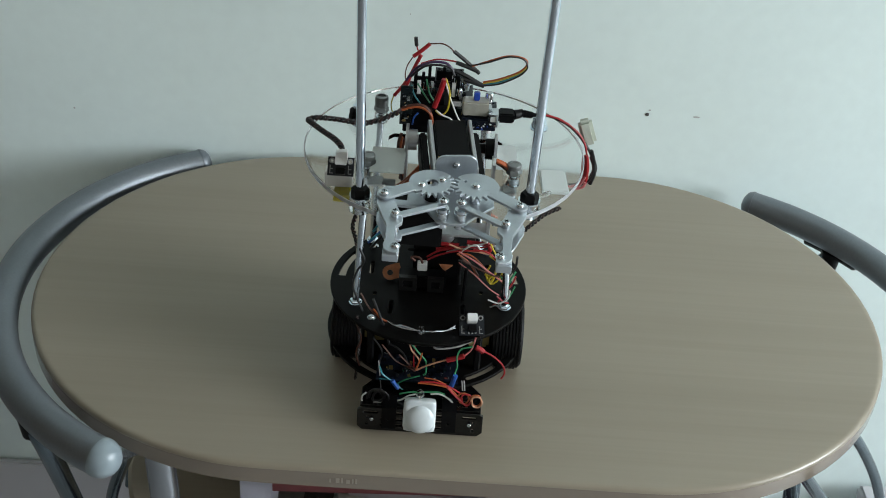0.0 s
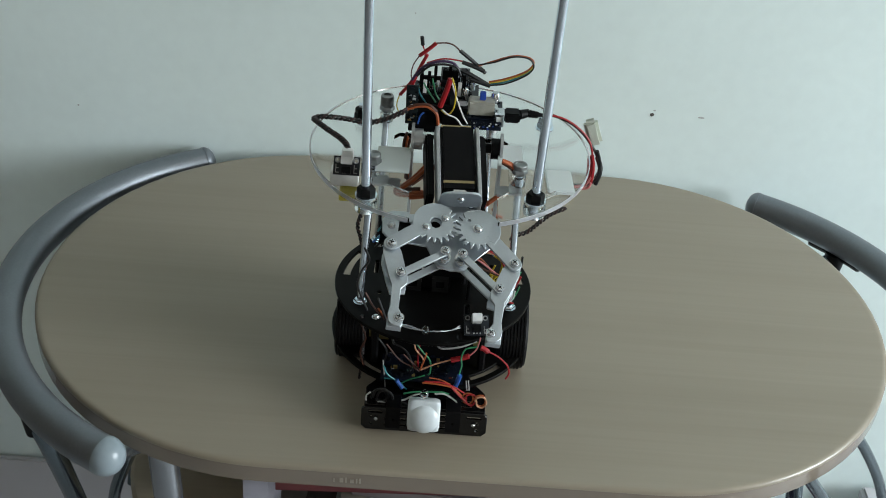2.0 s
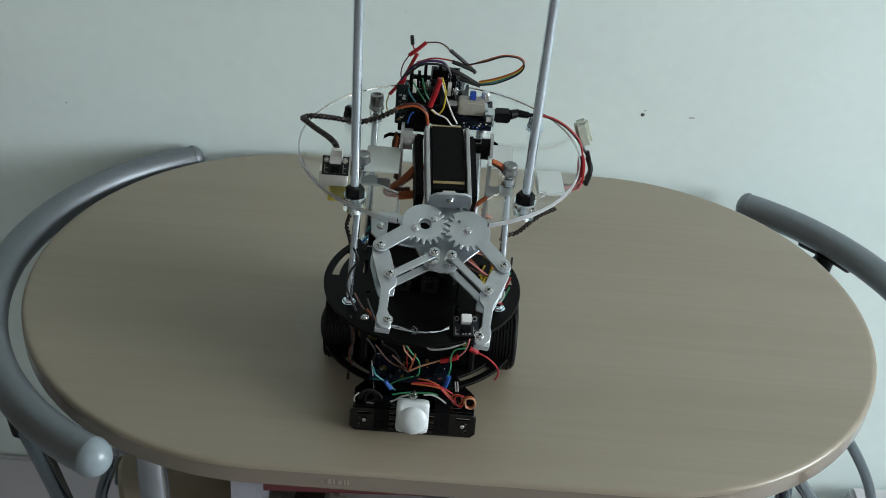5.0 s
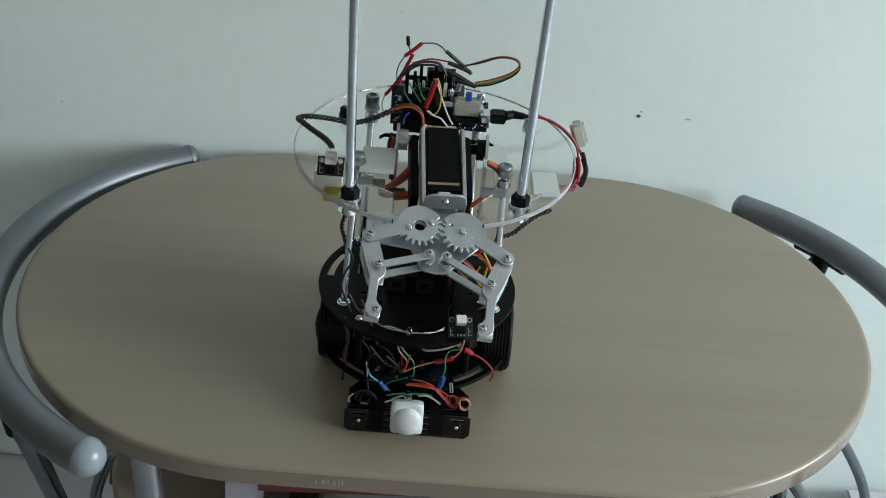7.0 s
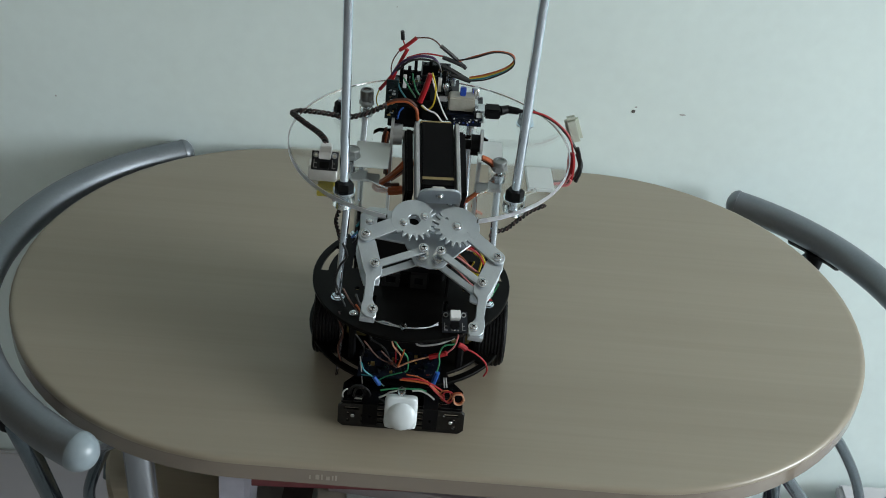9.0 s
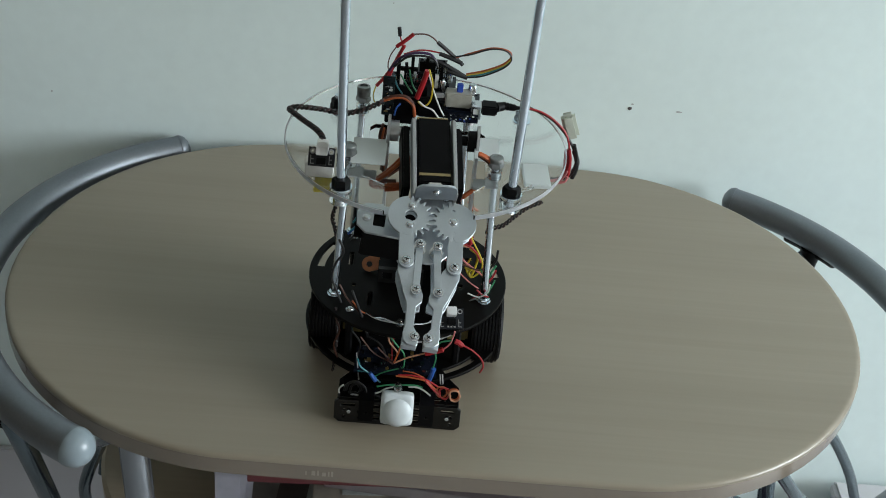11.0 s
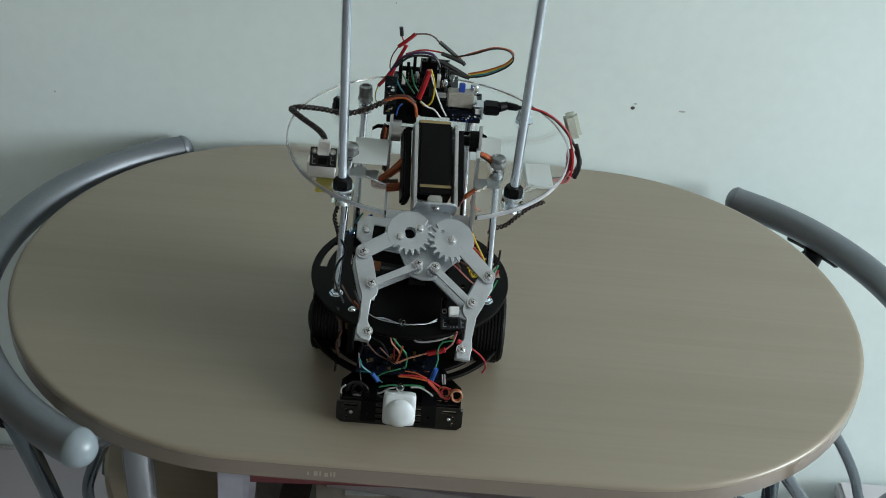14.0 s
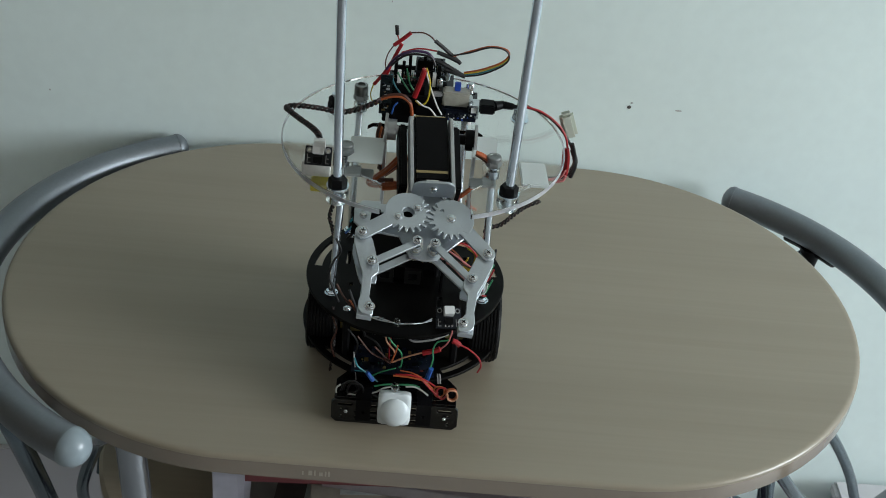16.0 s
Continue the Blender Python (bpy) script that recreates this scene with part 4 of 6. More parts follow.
# pivot posts and screws of the inner links
for s in (-1, 1):
    bm = bmesh.new()
    cyl(bm, (*loc(s * E, VE), GN - 0.0142), (*loc(s * E, VE), GN - 0.0055), 0.0044, n=18)
    cyl(bm, (*loc(s * E, VE), GN - 0.0095), (*loc(s * E, VE), GN - 0.0085), 0.005, n=18)
    screw(bm, *loc(s * E, VE), GN + 0.0002, 0.0031)
    gpart("pivot_post", bm, STEEL)
    bm = bmesh.new()
    cyl(bm, (*loc(s * E, VE), GN - 0.0215), (*loc(s * E, VE), GN - 0.0166), 0.0042, n=18)
    gpart("pivot_post", bm, STEEL)
    bm = bmesh.new()
    cross_mark(bm, *loc(s * E, VE), GN + 0.0026, 0.0017, 0.3)
    gpart("screw_recess", bm, BLACK)
    bm = bmesh.new()
    if s > 0:
        cyl(bm, (*loc(s * G, 0), GN - 0.0142), (*loc(s * G, 0), GN - 0.003), 0.004, n=18)
        gpart("gear_post", bm, STEEL)


def gear_outline(s):
    """Toothed disc with an arm; the arm points ahead (-y), the teeth face inwards and ahead."""
    pts = []
    teeth, rp = 20, 0.0162
    half = 0.0 if s < 0 else 180.0 / teeth
    for k in range(teeth):
        a = k * 360.0 / teeth + half
        rel = (a + 180) % 360 - 180
        inward = rel if s < 0 else (180 - a + 180) % 360 - 180
        if -84 < inward < 96:
            for d, r in ((-6.2, rp - 0.0026), (-2.1, rp + 0.0014), (2.1, rp + 0.0014), (6.2, rp - 0.0026)):
                pts.append((math.radians(a + d), r))
        else:
            for d in (-6, 0, 6):
                pts.append((math.radians(a + d), rp + 0.0012))
    out = [(r * math.cos(a), r * math.sin(a)) for a, r in pts]
    return out


GEARS, ROCKERS, FINGERS, ON_FINGER, ON_GEAR = {}, {}, {}, {}, {}
for s in (-1, 1):
    bm = bmesh.new()
    holes = [ring(0, 0, 0.0046, 16)] if s < 0 else [ring(0.0, 0.0098, 0.0014, 8), ring(0.0, -0.0098, 0.0014, 8)]
    plate(bm, gear_outline(s), -0.0022, 0.0, holes)
    plate(bm, slot(s * 0.002, -0.009, 0, -L, 0.0057, 10), -0.0023, -0.0001)
    link = gpart("gear_link", bm, ALU, "aluminium gear sector with arm")
    GEARS[s] = link
    bm = bmesh.new()
    plate(bm, slot(0, 0, 0, -L, 0.0027, 8), -0.004, -0.0018)
    plate(bm, slot(0, 0, 0, -L, 0.0027, 8), -0.0205, -0.0185)
    rocker = gpart("rocker_link", bm, ALU, "narrow aluminium parallel link")
    ROCKERS[s] = rocker
    f = -s
    outline = [(-0.0054, 0.001), (-0.005, 0.008), (0.0012, 0.026), (0.0043, 0.033), (0.0056, 0.050), (0.0044, 0.057), (0.0052, 0.0628), (0.0085, 0.0658), (0.0145, 0.0666), (0.0158, 0.065), (0.0158, 0.0585), (0.0116, 0.0515), (0.0116, 0.0355), (0.0154, 0.0308), (0.0156, 0.0255),
               (0.0138, 0.0205), (0.0082, 0.004), (0.0052, -0.0012), (0.003, -0.0046), (-0.001, -0.0055), (-0.0042, -0.0034)]
    bm = bmesh.new()
    plate(bm, [(f * u, -v) for u, v in outline], -0.0055, -0.0026)
    plate(bm, [(f * u, -v) for u, v in outline if v < 0.034], -0.0198, -0.0179)
    box(bm, min(f * 0.0052, f * 0.0068), max(f * 0.0052, f * 0.0068), -0.06, -0.034, -0.0115, -0.0055)
    box(bm, min(f * 0.0046, f * 0.0155), max(f * 0.0046, f * 0.0155), -0.0662, -0.0578, -0.0115, -0.0055)
    finger = gpart("finger", bm, ALU, "aluminium gripper finger")
    FINGERS[s] = finger
    ON_FINGER[s], ON_GEAR[s] = [], []
    for q, z in (((0, 0), 0.0003), ((f * (G - E), -VE), 0.0002), ((f * TU, -TV), -0.0026)):
        bm = bmesh.new()
        screw(bm, *q, z, 0.0031)
        cyl(bm, (*q, -0.0195 if q[1] > -0.05 else -0.011), (*q, z), 0.0033, n=14)
        ON_FINGER[s].append(gpart("pivot_screw", bm, STEEL, "bright cross-head screw"))
        bm = bmesh.new()
        cross_mark(bm, *q, z + 0.0024, 0.0017, 0.4 + 0.5 * s)
        ON_FINGER[s].append(gpart("screw_recess", bm, BLACK))
    for y in ((0.0085, -0.0085) if s < 0 else (0.0,)):
        bm = bmesh.new()
        screw(bm, 0, y, 0.0, 0.0026 if s < 0 else 0.003)
        ON_GEAR[s].append(gpart("gear_screw", bm, STEEL))

# seconds, tilt below level, opening of the arms (degrees)
GRIP = [(0.0, 2.4, 58.5), (0.1, 2.7, 58.5), (0.2, 5.2, 58.5), (0.3, 29.4, 50.0), (0.4, 25.0, 50.7), (0.6, 24.7, 50.8), (2.5, 24.7, 50.9), (2.7, 24.9, 50.9), (2.8, 25.5, 32.6), (2.9, 24.8, 11.8), (3.0, 24.5, 1.4), (3.2, 24.5, 1.9), (3.6, 24.6, 2.2),
        (3.7, 24.8, 13.4), (3.9, 24.8, 13.8), (4.0, 24.7, 14.0), (4.1, 25.0, 33.6), (4.2, 25.2, 43.8), (4.3, 25.1, 50.4), (5.2, 25.2, 50.9), (5.4, 25.3, 64.4), (6.0, 25.3, 65.8), (6.3, 25.3, 65.9), (6.5, 25.3, 66.3), (7.6, 25.4, 66.3), (7.8, 25.4, 61.0),
        (8.0, 25.4, 60.5), (8.6, 25.4, 60.5), (9.0, 25.1, 59.1), (9.2, 25.1, 58.7), (9.9, 25.0, 58.5), (10.05, 25.5, 35.9), (10.2, 24.8, 9.7), (10.3, 24.7, 2.2), (11.2, 24.9, 2.7), (11.3, 25.0, 6.1), (11.4, 25.0, 8.6), (11.5, 25.0, 9.0), (12.0, 25.3, 14.1),
        (12.1, 25.0, 28.4), (12.2, 24.6, 44.0), (12.5, 24.8, 44.5), (12.6, 24.6, 53.3), (12.7, 24.2, 59.9), (12.8, 24.0, 61.9), (13.0, 24.0, 64.2), (13.3, 24.1, 64.4), (13.4, 22.9, 64.4), (13.5, 19.0, 64.4), (13.6, 8.1, 60.5), (13.7, 16.7, 60.5), (13.8, 28.0, 55.6),
        (13.9, 35.8, 54.7), (14.0, 37.5, 55.6), (14.5, 38.3, 56.6), (14.9, 38.0, 56.1), (15.0, 36.8, 54.9), (15.1, 28.2, 51.9), (15.2, 23.7, 51.7), (15.5, 23.0, 51.5), (16.0, 23.2, 51.5)]


def motions():
    at = Vector(PIVOT) - Vector(ROBOT)
    walk(gripper, [(t, pose(*at, 0, 0, YAW) @ pose(0, 0, 0, tilt, 0, 0) @ pose(0, 0, 0, 0, 0, -LEAN)) for t, tilt, _ in GRIP])
    for s in (-1, 1):
        gears, rockers, fingers = [], [], []
        for t, _, mean in GRIP:
            # play in the gears lets both fingers lean to one side when they close
            a = mean + s * (4.0 - 5.5 * min(mean, 50.0) / 50.0)
            gears.append((t, pose(*loc(s * G, 0), GN, 0, 0, s * a)))
            rockers.append((t, pose(*loc(s * E, VE), GN, 0, 0, s * a)))
            fingers.append((t, pose(*loc(s * (G + L * math.sin(radians(a))), L * math.cos(radians(a))), GN)))
        walk(GEARS[s], gears)
        walk(ROCKERS[s], rockers)
        walk(FINGERS[s], fingers)
        for ob in ON_FINGER[s]:
            walk(ob, fingers)
        for ob in ON_GEAR[s]:
            walk(ob, gears)


# ---- wiring: colour, radius and a few bends for each lead ----
def lead(name, colour, r, bends):
    bm = bmesh.new()
    tube(bm, smooth_points(bends, 6), r, 8)
    return rpart(name, bm, WIRES[colour])


def braid(r, bends):
    """Two leads, black and brown, twisted round each other."""
    pts = smooth_points(bends, 14)
    for ph, colour in ((0.0, "black"), (math.pi, "umber")):
        line, way = [], 0.0
        for i, q in enumerate(pts):
            d = (pts[min(i + 1, len(pts) - 1)] - pts[max(i - 1, 0)]).normalized()
            s = d.cross(Vector((0, 1, 0.2))).normalized()
            u = s.cross(d)
            way += (q - pts[i - 1]).length if i else 0.0
            a = way / 0.0074 * 2 * math.pi + ph
            line.append(q + r * 0.66 * (math.cos(a) * s + math.sin(a) * u))
        bm = bmesh.new()
        tube(bm, line, r * 0.5, 7)
        rpart("twisted_cable", bm, WIRES[colour], "twisted dark sensor cable")


lead("jumper_sleeve", "red", 0.0016, [(-0.0421, -0.035, 1.0246), (-0.0481, -0.035, 1.0186), (-0.055, -0.035, 1.0125)])
lead("jumper_wire", "brown", 0.00059, [(-0.0421, -0.035, 1.0246), (-0.0326, -0.035, 1.0254), (-0.0265, -0.035, 1.023), (-0.0221, -0.035, 1.0189)])
lead("jumper_sleeve", "black", 0.0016, [(-0.0222, -0.035, 1.0194), (-0.0114, -0.035, 1.0109), (-0.0005, -0.035, 1.0013)])
lead("jumper_wire", "brown", 0.00051, [(-0.055, -0.035, 1.0125), (-0.0595, -0.035, 1.004), (-0.0609, -0.035, 0.9948), (-0.0585, -0.035, 0.9862)])
lead("jumper_sleeve", "red", 0.0015, [(-0.0486, -0.04, 1.0164), (-0.0546, -0.04, 1.0024), (-0.0617, -0.04, 0.9813)])
lead("jumper_sleeve", "red", 0.0015, [(-0.0545, -0.042, 1.0033), (-0.0611, -0.042, 0.9906), (-0.0689, -0.042, 0.9796)])
lead("jumper_wire", "yellow", 0.00051, [(-0.0694, -0.04, 0.9785), (-0.0713, -0.04, 0.97), (-0.0696, -0.04, 0.9633), (-0.0643, -0.04, 0.9612)])
lead("header_pin", "black", 0.0016, [(-0.0539, -0.03, 1.0271), (-0.053, -0.03, 1.0198)])
lead("jumper_wire", "red", 0.00059, [(-0.053, -0.03, 1.0198), (-0.0506, -0.03, 1.012), (-0.0515, -0.03, 1.0038)])
lead("jumper_wire", "purple", 0.0011, [(-0.0598, -0.045, 0.9953), (-0.0518, -0.045, 1.0071), (-0.0404, -0.045, 1.0131), (-0.0282, -0.045, 1.0132), (-0.0223, -0.045, 1.0078)])
lead("jumper_wire", "black", 0.00094, [(-0.0559, -0.047, 1.0002), (-0.046, -0.047, 1.0096), (-0.0348, -0.047, 1.0121), (-0.0243, -0.047, 1.0101), (-0.0206, -0.047, 1.0034)])
lead("jumper_wire", "red", 0.00068, [(-0.0487, -0.035, 1.0065), (-0.0352, -0.035, 1.0113), (-0.0191, -0.035, 1.0102), (-0.0098, -0.035, 1.0075)])
lead("jumper_sleeve", "black", 0.0017, [(-0.02, -0.036, 1.0101), (-0.0096, -0.036, 1.0065), (-0.0015, -0.036, 1.0032)])
lead("jumper_sleeve", "black", 0.0019, [(-0.0209, -0.04, 1.0049), (-0.0123, -0.04, 1.0012), (0.0021, -0.04, 0.9933)])
lead("jumper_sleeve", "black", 0.0017, [(-0.013, -0.041, 0.998), (-0.0054, -0.041, 0.9957), (0.004, -0.041, 0.993)])
lead("jumper_wire", "teal", 0.00068, [(-0.0065, -0.034, 1.0073), (0.0059, -0.034, 1.0115), (0.0214, -0.034, 1.0174), (0.0338, -0.034, 1.0165), (0.0382, -0.034, 1.0104), (0.0322, -0.034, 1.0022), (0.0168, -0.034, 0.9942), (0.0032, -0.034, 0.9909)])
lead("jumper_wire", "yellow", 0.00068, [(-0.0065, -0.035, 1.0075), (0.0059, -0.035, 1.0124), (0.0213, -0.035, 1.0182), (0.0337, -0.035, 1.0174), (0.038, -0.035, 1.0121), (0.032, -0.035, 1.004), (0.0166, -0.035, 0.9963), (0.0031, -0.035, 0.9926)])
lead("jumper_wire", "orange", 0.00068, [(-0.0065, -0.036, 1.0078), (0.0058, -0.036, 1.0132), (0.0212, -0.036, 1.0189), (0.0336, -0.036, 1.0182), (0.0378, -0.036, 1.0135), (0.0318, -0.036, 1.0056), (0.0164, -0.036, 0.9981), (0.003, -0.036, 0.9941)])
lead("jumper_wire", "black", 0.00068, [(-0.0066, -0.037, 1.0091), (0.0059, -0.037, 1.0125), (0.0212, -0.037, 1.0185), (0.0337, -0.037, 1.0176), (0.0381, -0.037, 1.0106), (0.0321, -0.037, 1.0024), (0.0168, -0.037, 0.9941), (0.0032, -0.037, 0.9912)])
lead("jumper_sleeve", "red", 0.0023, [(-0.0285, -0.055, 1.0036), (-0.0317, -0.055, 0.9907), (-0.0354, -0.055, 0.9781)])
lead("jumper_wire", "white", 0.00068, [(-0.0285, -0.054, 1.0036), (-0.0239, -0.054, 0.9899), (-0.017, -0.054, 0.9725), (-0.0122, -0.054, 0.9636)])
lead("jumper_wire", "white", 0.00068, [(-0.0333, -0.06, 0.9779), (-0.028, -0.06, 0.9737), (-0.0218, -0.06, 0.9712), (-0.0157, -0.06, 0.9634)])
lead("jumper_wire", "yellow", 0.00068, [(-0.0272, -0.056, 1.0052), (-0.0236, -0.056, 0.9925), (-0.0243, -0.056, 0.9781), (-0.0289, -0.056, 0.972), (-0.0342, -0.056, 0.9756)])
lead("jumper_wire", "green", 0.00068, [(-0.05, -0.05, 0.9961), (-0.0454, -0.05, 0.9884), (-0.0393, -0.05, 0.9792)])
lead("jumper_wire", "teal", 0.00068, [(-0.0549, -0.05, 0.9942), (-0.0521, -0.05, 0.9853), (-0.0471, -0.05, 0.978)])
lead("jumper_wire", "green", 0.00068, [(-0.043, -0.05, 1.0003), (-0.0399, -0.05, 0.9879), (-0.0363, -0.05, 0.9816)])
lead("servo_lead", "orange", 0.0014, [(-0.0621, -0.058, 0.9752), (-0.054, -0.058, 0.9785), (-0.0453, -0.058, 0.9788), (-0.0381, -0.058, 0.9733), (-0.036, -0.058, 0.963)])
lead("servo_lead", "brown", 0.0012, [(-0.0612, -0.058, 0.9773), (-0.0532, -0.058, 0.9801), (-0.0445, -0.058, 0.9804), (-0.0378, -0.058, 0.9753)])
lead("servo_lead", "blue", 0.0007, [(-0.0526, -0.058, 0.9625), (-0.0512, -0.058, 0.9695), (-0.0482, -0.058, 0.9734)])
braid(0.0022, [(-0.1014, -0.147, 0.9847), (-0.1039, -0.14, 0.9858), (-0.1103, -0.128, 0.9843), (-0.1209, -0.11, 0.9802), (-0.1310, -0.092, 0.9764), (-0.1353, -0.075, 0.9698), (-0.1267, -0.075, 0.9721), (-0.11, -0.075, 0.9716), (-0.0919, -0.075, 0.9697), (-0.0763, -0.075, 0.9748), (-0.0614, -0.075, 0.9833)])
lead("servo_lead", "brown", 0.0013, [(-0.0605, -0.07, 0.9601), (-0.0627, -0.07, 0.9499), (-0.0617, -0.07, 0.9394), (-0.0576, -0.07, 0.9312), (-0.0593, -0.07, 0.9207), (-0.055, -0.07, 0.9091)])
lead("servo_lead", "orange", 0.0013, [(-0.0616, -0.069, 0.9457), (-0.0592, -0.069, 0.9342), (-0.0606, -0.069, 0.9255), (-0.0568, -0.069, 0.916)])
lead("servo_lead", "orange", 0.0016, [(-0.034, -0.06, 0.9264), (-0.0455, -0.06, 0.9149), (-0.06, -0.06, 0.9019), (-0.0682, -0.06, 0.8955), (-0.0595, -0.06, 0.8929), (-0.0443, -0.06, 0.8955)])
lead("servo_lead", "brown", 0.0015, [(-0.0357, -0.058, 0.9224), (-0.0482, -0.058, 0.9101), (-0.0618, -0.058, 0.8977), (-0.0663, -0.058, 0.8922)])
lead("servo_lead", "orange", 0.0013, [(-0.0643, -0.062, 0.896), (-0.0527, -0.062, 0.901), (-0.0445, -0.062, 0.9001)])
lead("servo_lead", "brown", 0.0015, [(0.0183, -0.055, 0.9311), (0.0292, -0.055, 0.9261), (0.0359, -0.055, 0.9163), (0.0328, -0.055, 0.9048), (0.0226, -0.055, 0.897)])
lead("servo_lead", "orange", 0.0014, [(0.021, -0.055, 0.9325), (0.0316, -0.055, 0.9258), (0.0374, -0.055, 0.9153), (0.0335, -0.055, 0.9026), (0.0195, -0.055, 0.8939), (0.009, -0.055, 0.8878), (0.005, -0.055, 0.8782)])
lead("servo_lead", "pink", 0.0008, [(0.0049, -0.056, 0.8788), (0.0117, -0.056, 0.8898), (0.0171, -0.056, 0.8932)])
lead("servo_lead", "orange", 0.0011, [(0.0159, -0.05, 0.8806), (0.0199, -0.05, 0.8735), (0.0252, -0.05, 0.8699)])
lead("supply_lead", "black", 0.0012, [(0.0505, -0.035, 0.9675), (0.0629, -0.035, 0.966), (0.0769, -0.035, 0.9598), (0.0883, -0.035, 0.9496), (0.0971, -0.035, 0.9378), (0.1029, -0.035, 0.9273)])
lead("supply_lead", "red", 0.0009, [(0.056, -0.037, 0.9686), (0.069, -0.037, 0.9655), (0.0819, -0.037, 0.9576), (0.092, -0.037, 0.9462), (0.0967, -0.037, 0.9296), (0.0952, -0.037, 0.9126), (0.0929, -0.037, 0.9039)])
lead("supply_sleeve", "red", 0.0022, [(0.0934, -0.05, 0.9369), (0.0942, -0.05, 0.9276), (0.0936, -0.05, 0.9187)])
lead("supply_sleeve", "black", 0.0022, [(0.0988, -0.05, 0.939), (0.1027, -0.05, 0.9284), (0.1008, -0.05, 0.9182)])
lead("supply_lead", "black", 0.0011, [(0.0982, -0.052, 0.9456), (0.1006, -0.052, 0.9387), (0.1018, -0.052, 0.9306), (0.0997, -0.052, 0.9182), (0.0897, -0.052, 0.9111), (0.0803, -0.052, 0.9097)])
lead("supply_lead", "pink", 0.0009, [(0.0952, -0.055, 0.9219), (0.0907, -0.055, 0.9131), (0.0802, -0.055, 0.9093), (0.0753, -0.055, 0.9099)])
braid(0.0019, [(0.0748, -0.08, 0.9055), (0.0638, -0.08, 0.8989), (0.0554, -0.08, 0.8902), (0.0453, -0.08, 0.879), (0.0352, -0.08, 0.8746), (0.0329, -0.08, 0.8697)])
braid(0.0017, [(-0.0923, -0.112, 0.9069), (-0.0951, -0.112, 0.8946), (-0.093, -0.112, 0.8849), (-0.0903, -0.112, 0.8728)])
lead("jumper_wire", "black", 0.00094, [(-0.0873, -0.135, 0.8889), (-0.0833, -0.135, 0.8772), (-0.0888, -0.135, 0.8666), (-0.0921, -0.135, 0.8521), (-0.0879, -0.135, 0.8381), (-0.0827, -0.135, 0.8211), (-0.0848, -0.135, 0.7969), (-0.0852, -0.135, 0.7659)])
braid(0.0013, [(-0.0867, -0.145, 0.8284), (-0.085, -0.145, 0.8049), (-0.0857, -0.145, 0.7805), (-0.0874, -0.145, 0.7603)])
lead("jumper_wire", "brown", 0.00076, [(-0.0843, -0.15, 0.8554), (-0.0775, -0.15, 0.8419), (-0.0688, -0.15, 0.8311), (-0.06, -0.15, 0.8203)])
lead("jumper_wire", "orange", 0.00076, [(-0.0738, -0.15, 0.8405), (-0.0665, -0.15, 0.8308), (-0.0585, -0.15, 0.8269)])
lead("jumper_wire", "black", 0.00102, [(-0.074, -0.152, 0.8523), (-0.0679, -0.152, 0.8345), (-0.0626, -0.152, 0.8187), (-0.0592, -0.152, 0.8059)])
lead("jumper_wire", "peach", 0.00068, [(-0.0425, -0.168, 0.8241), (-0.0406, -0.168, 0.8149), (-0.034, -0.168, 0.8049), (-0.0362, -0.168, 0.7939)])
lead("jumper_wire", "orange", 0.00068, [(-0.0361, -0.17, 0.7956), (-0.0331, -0.17, 0.8067), (-0.0317, -0.17, 0.8139)])
lead("jumper_wire", "green", 0.00068, [(-0.0425, -0.168, 0.8241), (-0.0355, -0.168, 0.8137), (-0.0285, -0.168, 0.8043), (-0.0277, -0.168, 0.7923), (-0.0294, -0.168, 0.7891)])
lead("jumper_wire", "brown", 0.00068, [(-0.0504, -0.168, 0.8092), (-0.043, -0.168, 0.801), (-0.0367, -0.168, 0.795)])
lead("jumper_wire", "red", 0.00068, [(-0.0377, -0.167, 0.8203), (-0.0384, -0.167, 0.8084), (-0.0378, -0.167, 0.7965)])
lead("jumper_wire", "peach", 0.00076, [(-0.0357, -0.17, 0.7956), (-0.0246, -0.17, 0.8027), (-0.0103, -0.17, 0.809)])
lead("jumper_sleeve", "red", 0.0023, [(-0.0112, -0.17, 0.8083), (-0.004, -0.17, 0.8108), (0.0026, -0.17, 0.8138)])
lead("jumper_wire", "pink", 0.00068, [(0.0027, -0.168, 0.8122), (0.0077, -0.168, 0.8186), (0.0098, -0.168, 0.8259), (0.0107, -0.168, 0.8318)])
lead("jumper_sleeve", "red", 0.0023, [(0.0117, -0.165, 0.8195), (0.015, -0.165, 0.8181), (0.018, -0.165, 0.8154)])
lead("jumper_wire", "red", 0.00076, [(0.0171, -0.163, 0.8149), (0.0264, -0.163, 0.8098), (0.0346, -0.163, 0.8017), (0.0373, -0.163, 0.7934), (0.0351, -0.163, 0.7865)])
lead("jumper_wire", "green", 0.00068, [(-0.0044, -0.172, 0.7932), (-0.0025, -0.172, 0.8043), (-0.0033, -0.172, 0.8137), (-0.0003, -0.172, 0.8223), (0.0086, -0.172, 0.8255)])
lead("jumper_sleeve", "blue", 0.0021, [(-0.0032, -0.173, 0.7954), (-0.0049, -0.173, 0.788), (-0.0067, -0.173, 0.7804)])
lead("jumper_wire", "teal", 0.00068, [(-0.0657, -0.173, 0.7999), (-0.063, -0.173, 0.7917), (-0.0558, -0.173, 0.7852), (-0.046, -0.173, 0.7764)])
lead("jumper_wire", "green", 0.00059, [(-0.0528, -0.173, 0.7806), (-0.0443, -0.173, 0.787), (-0.0321, -0.173, 0.7925)])
lead("jumper_sleeve", "blue", 0.0018, [(-0.0548, -0.174, 0.7862), (-0.0498, -0.174, 0.7781)])
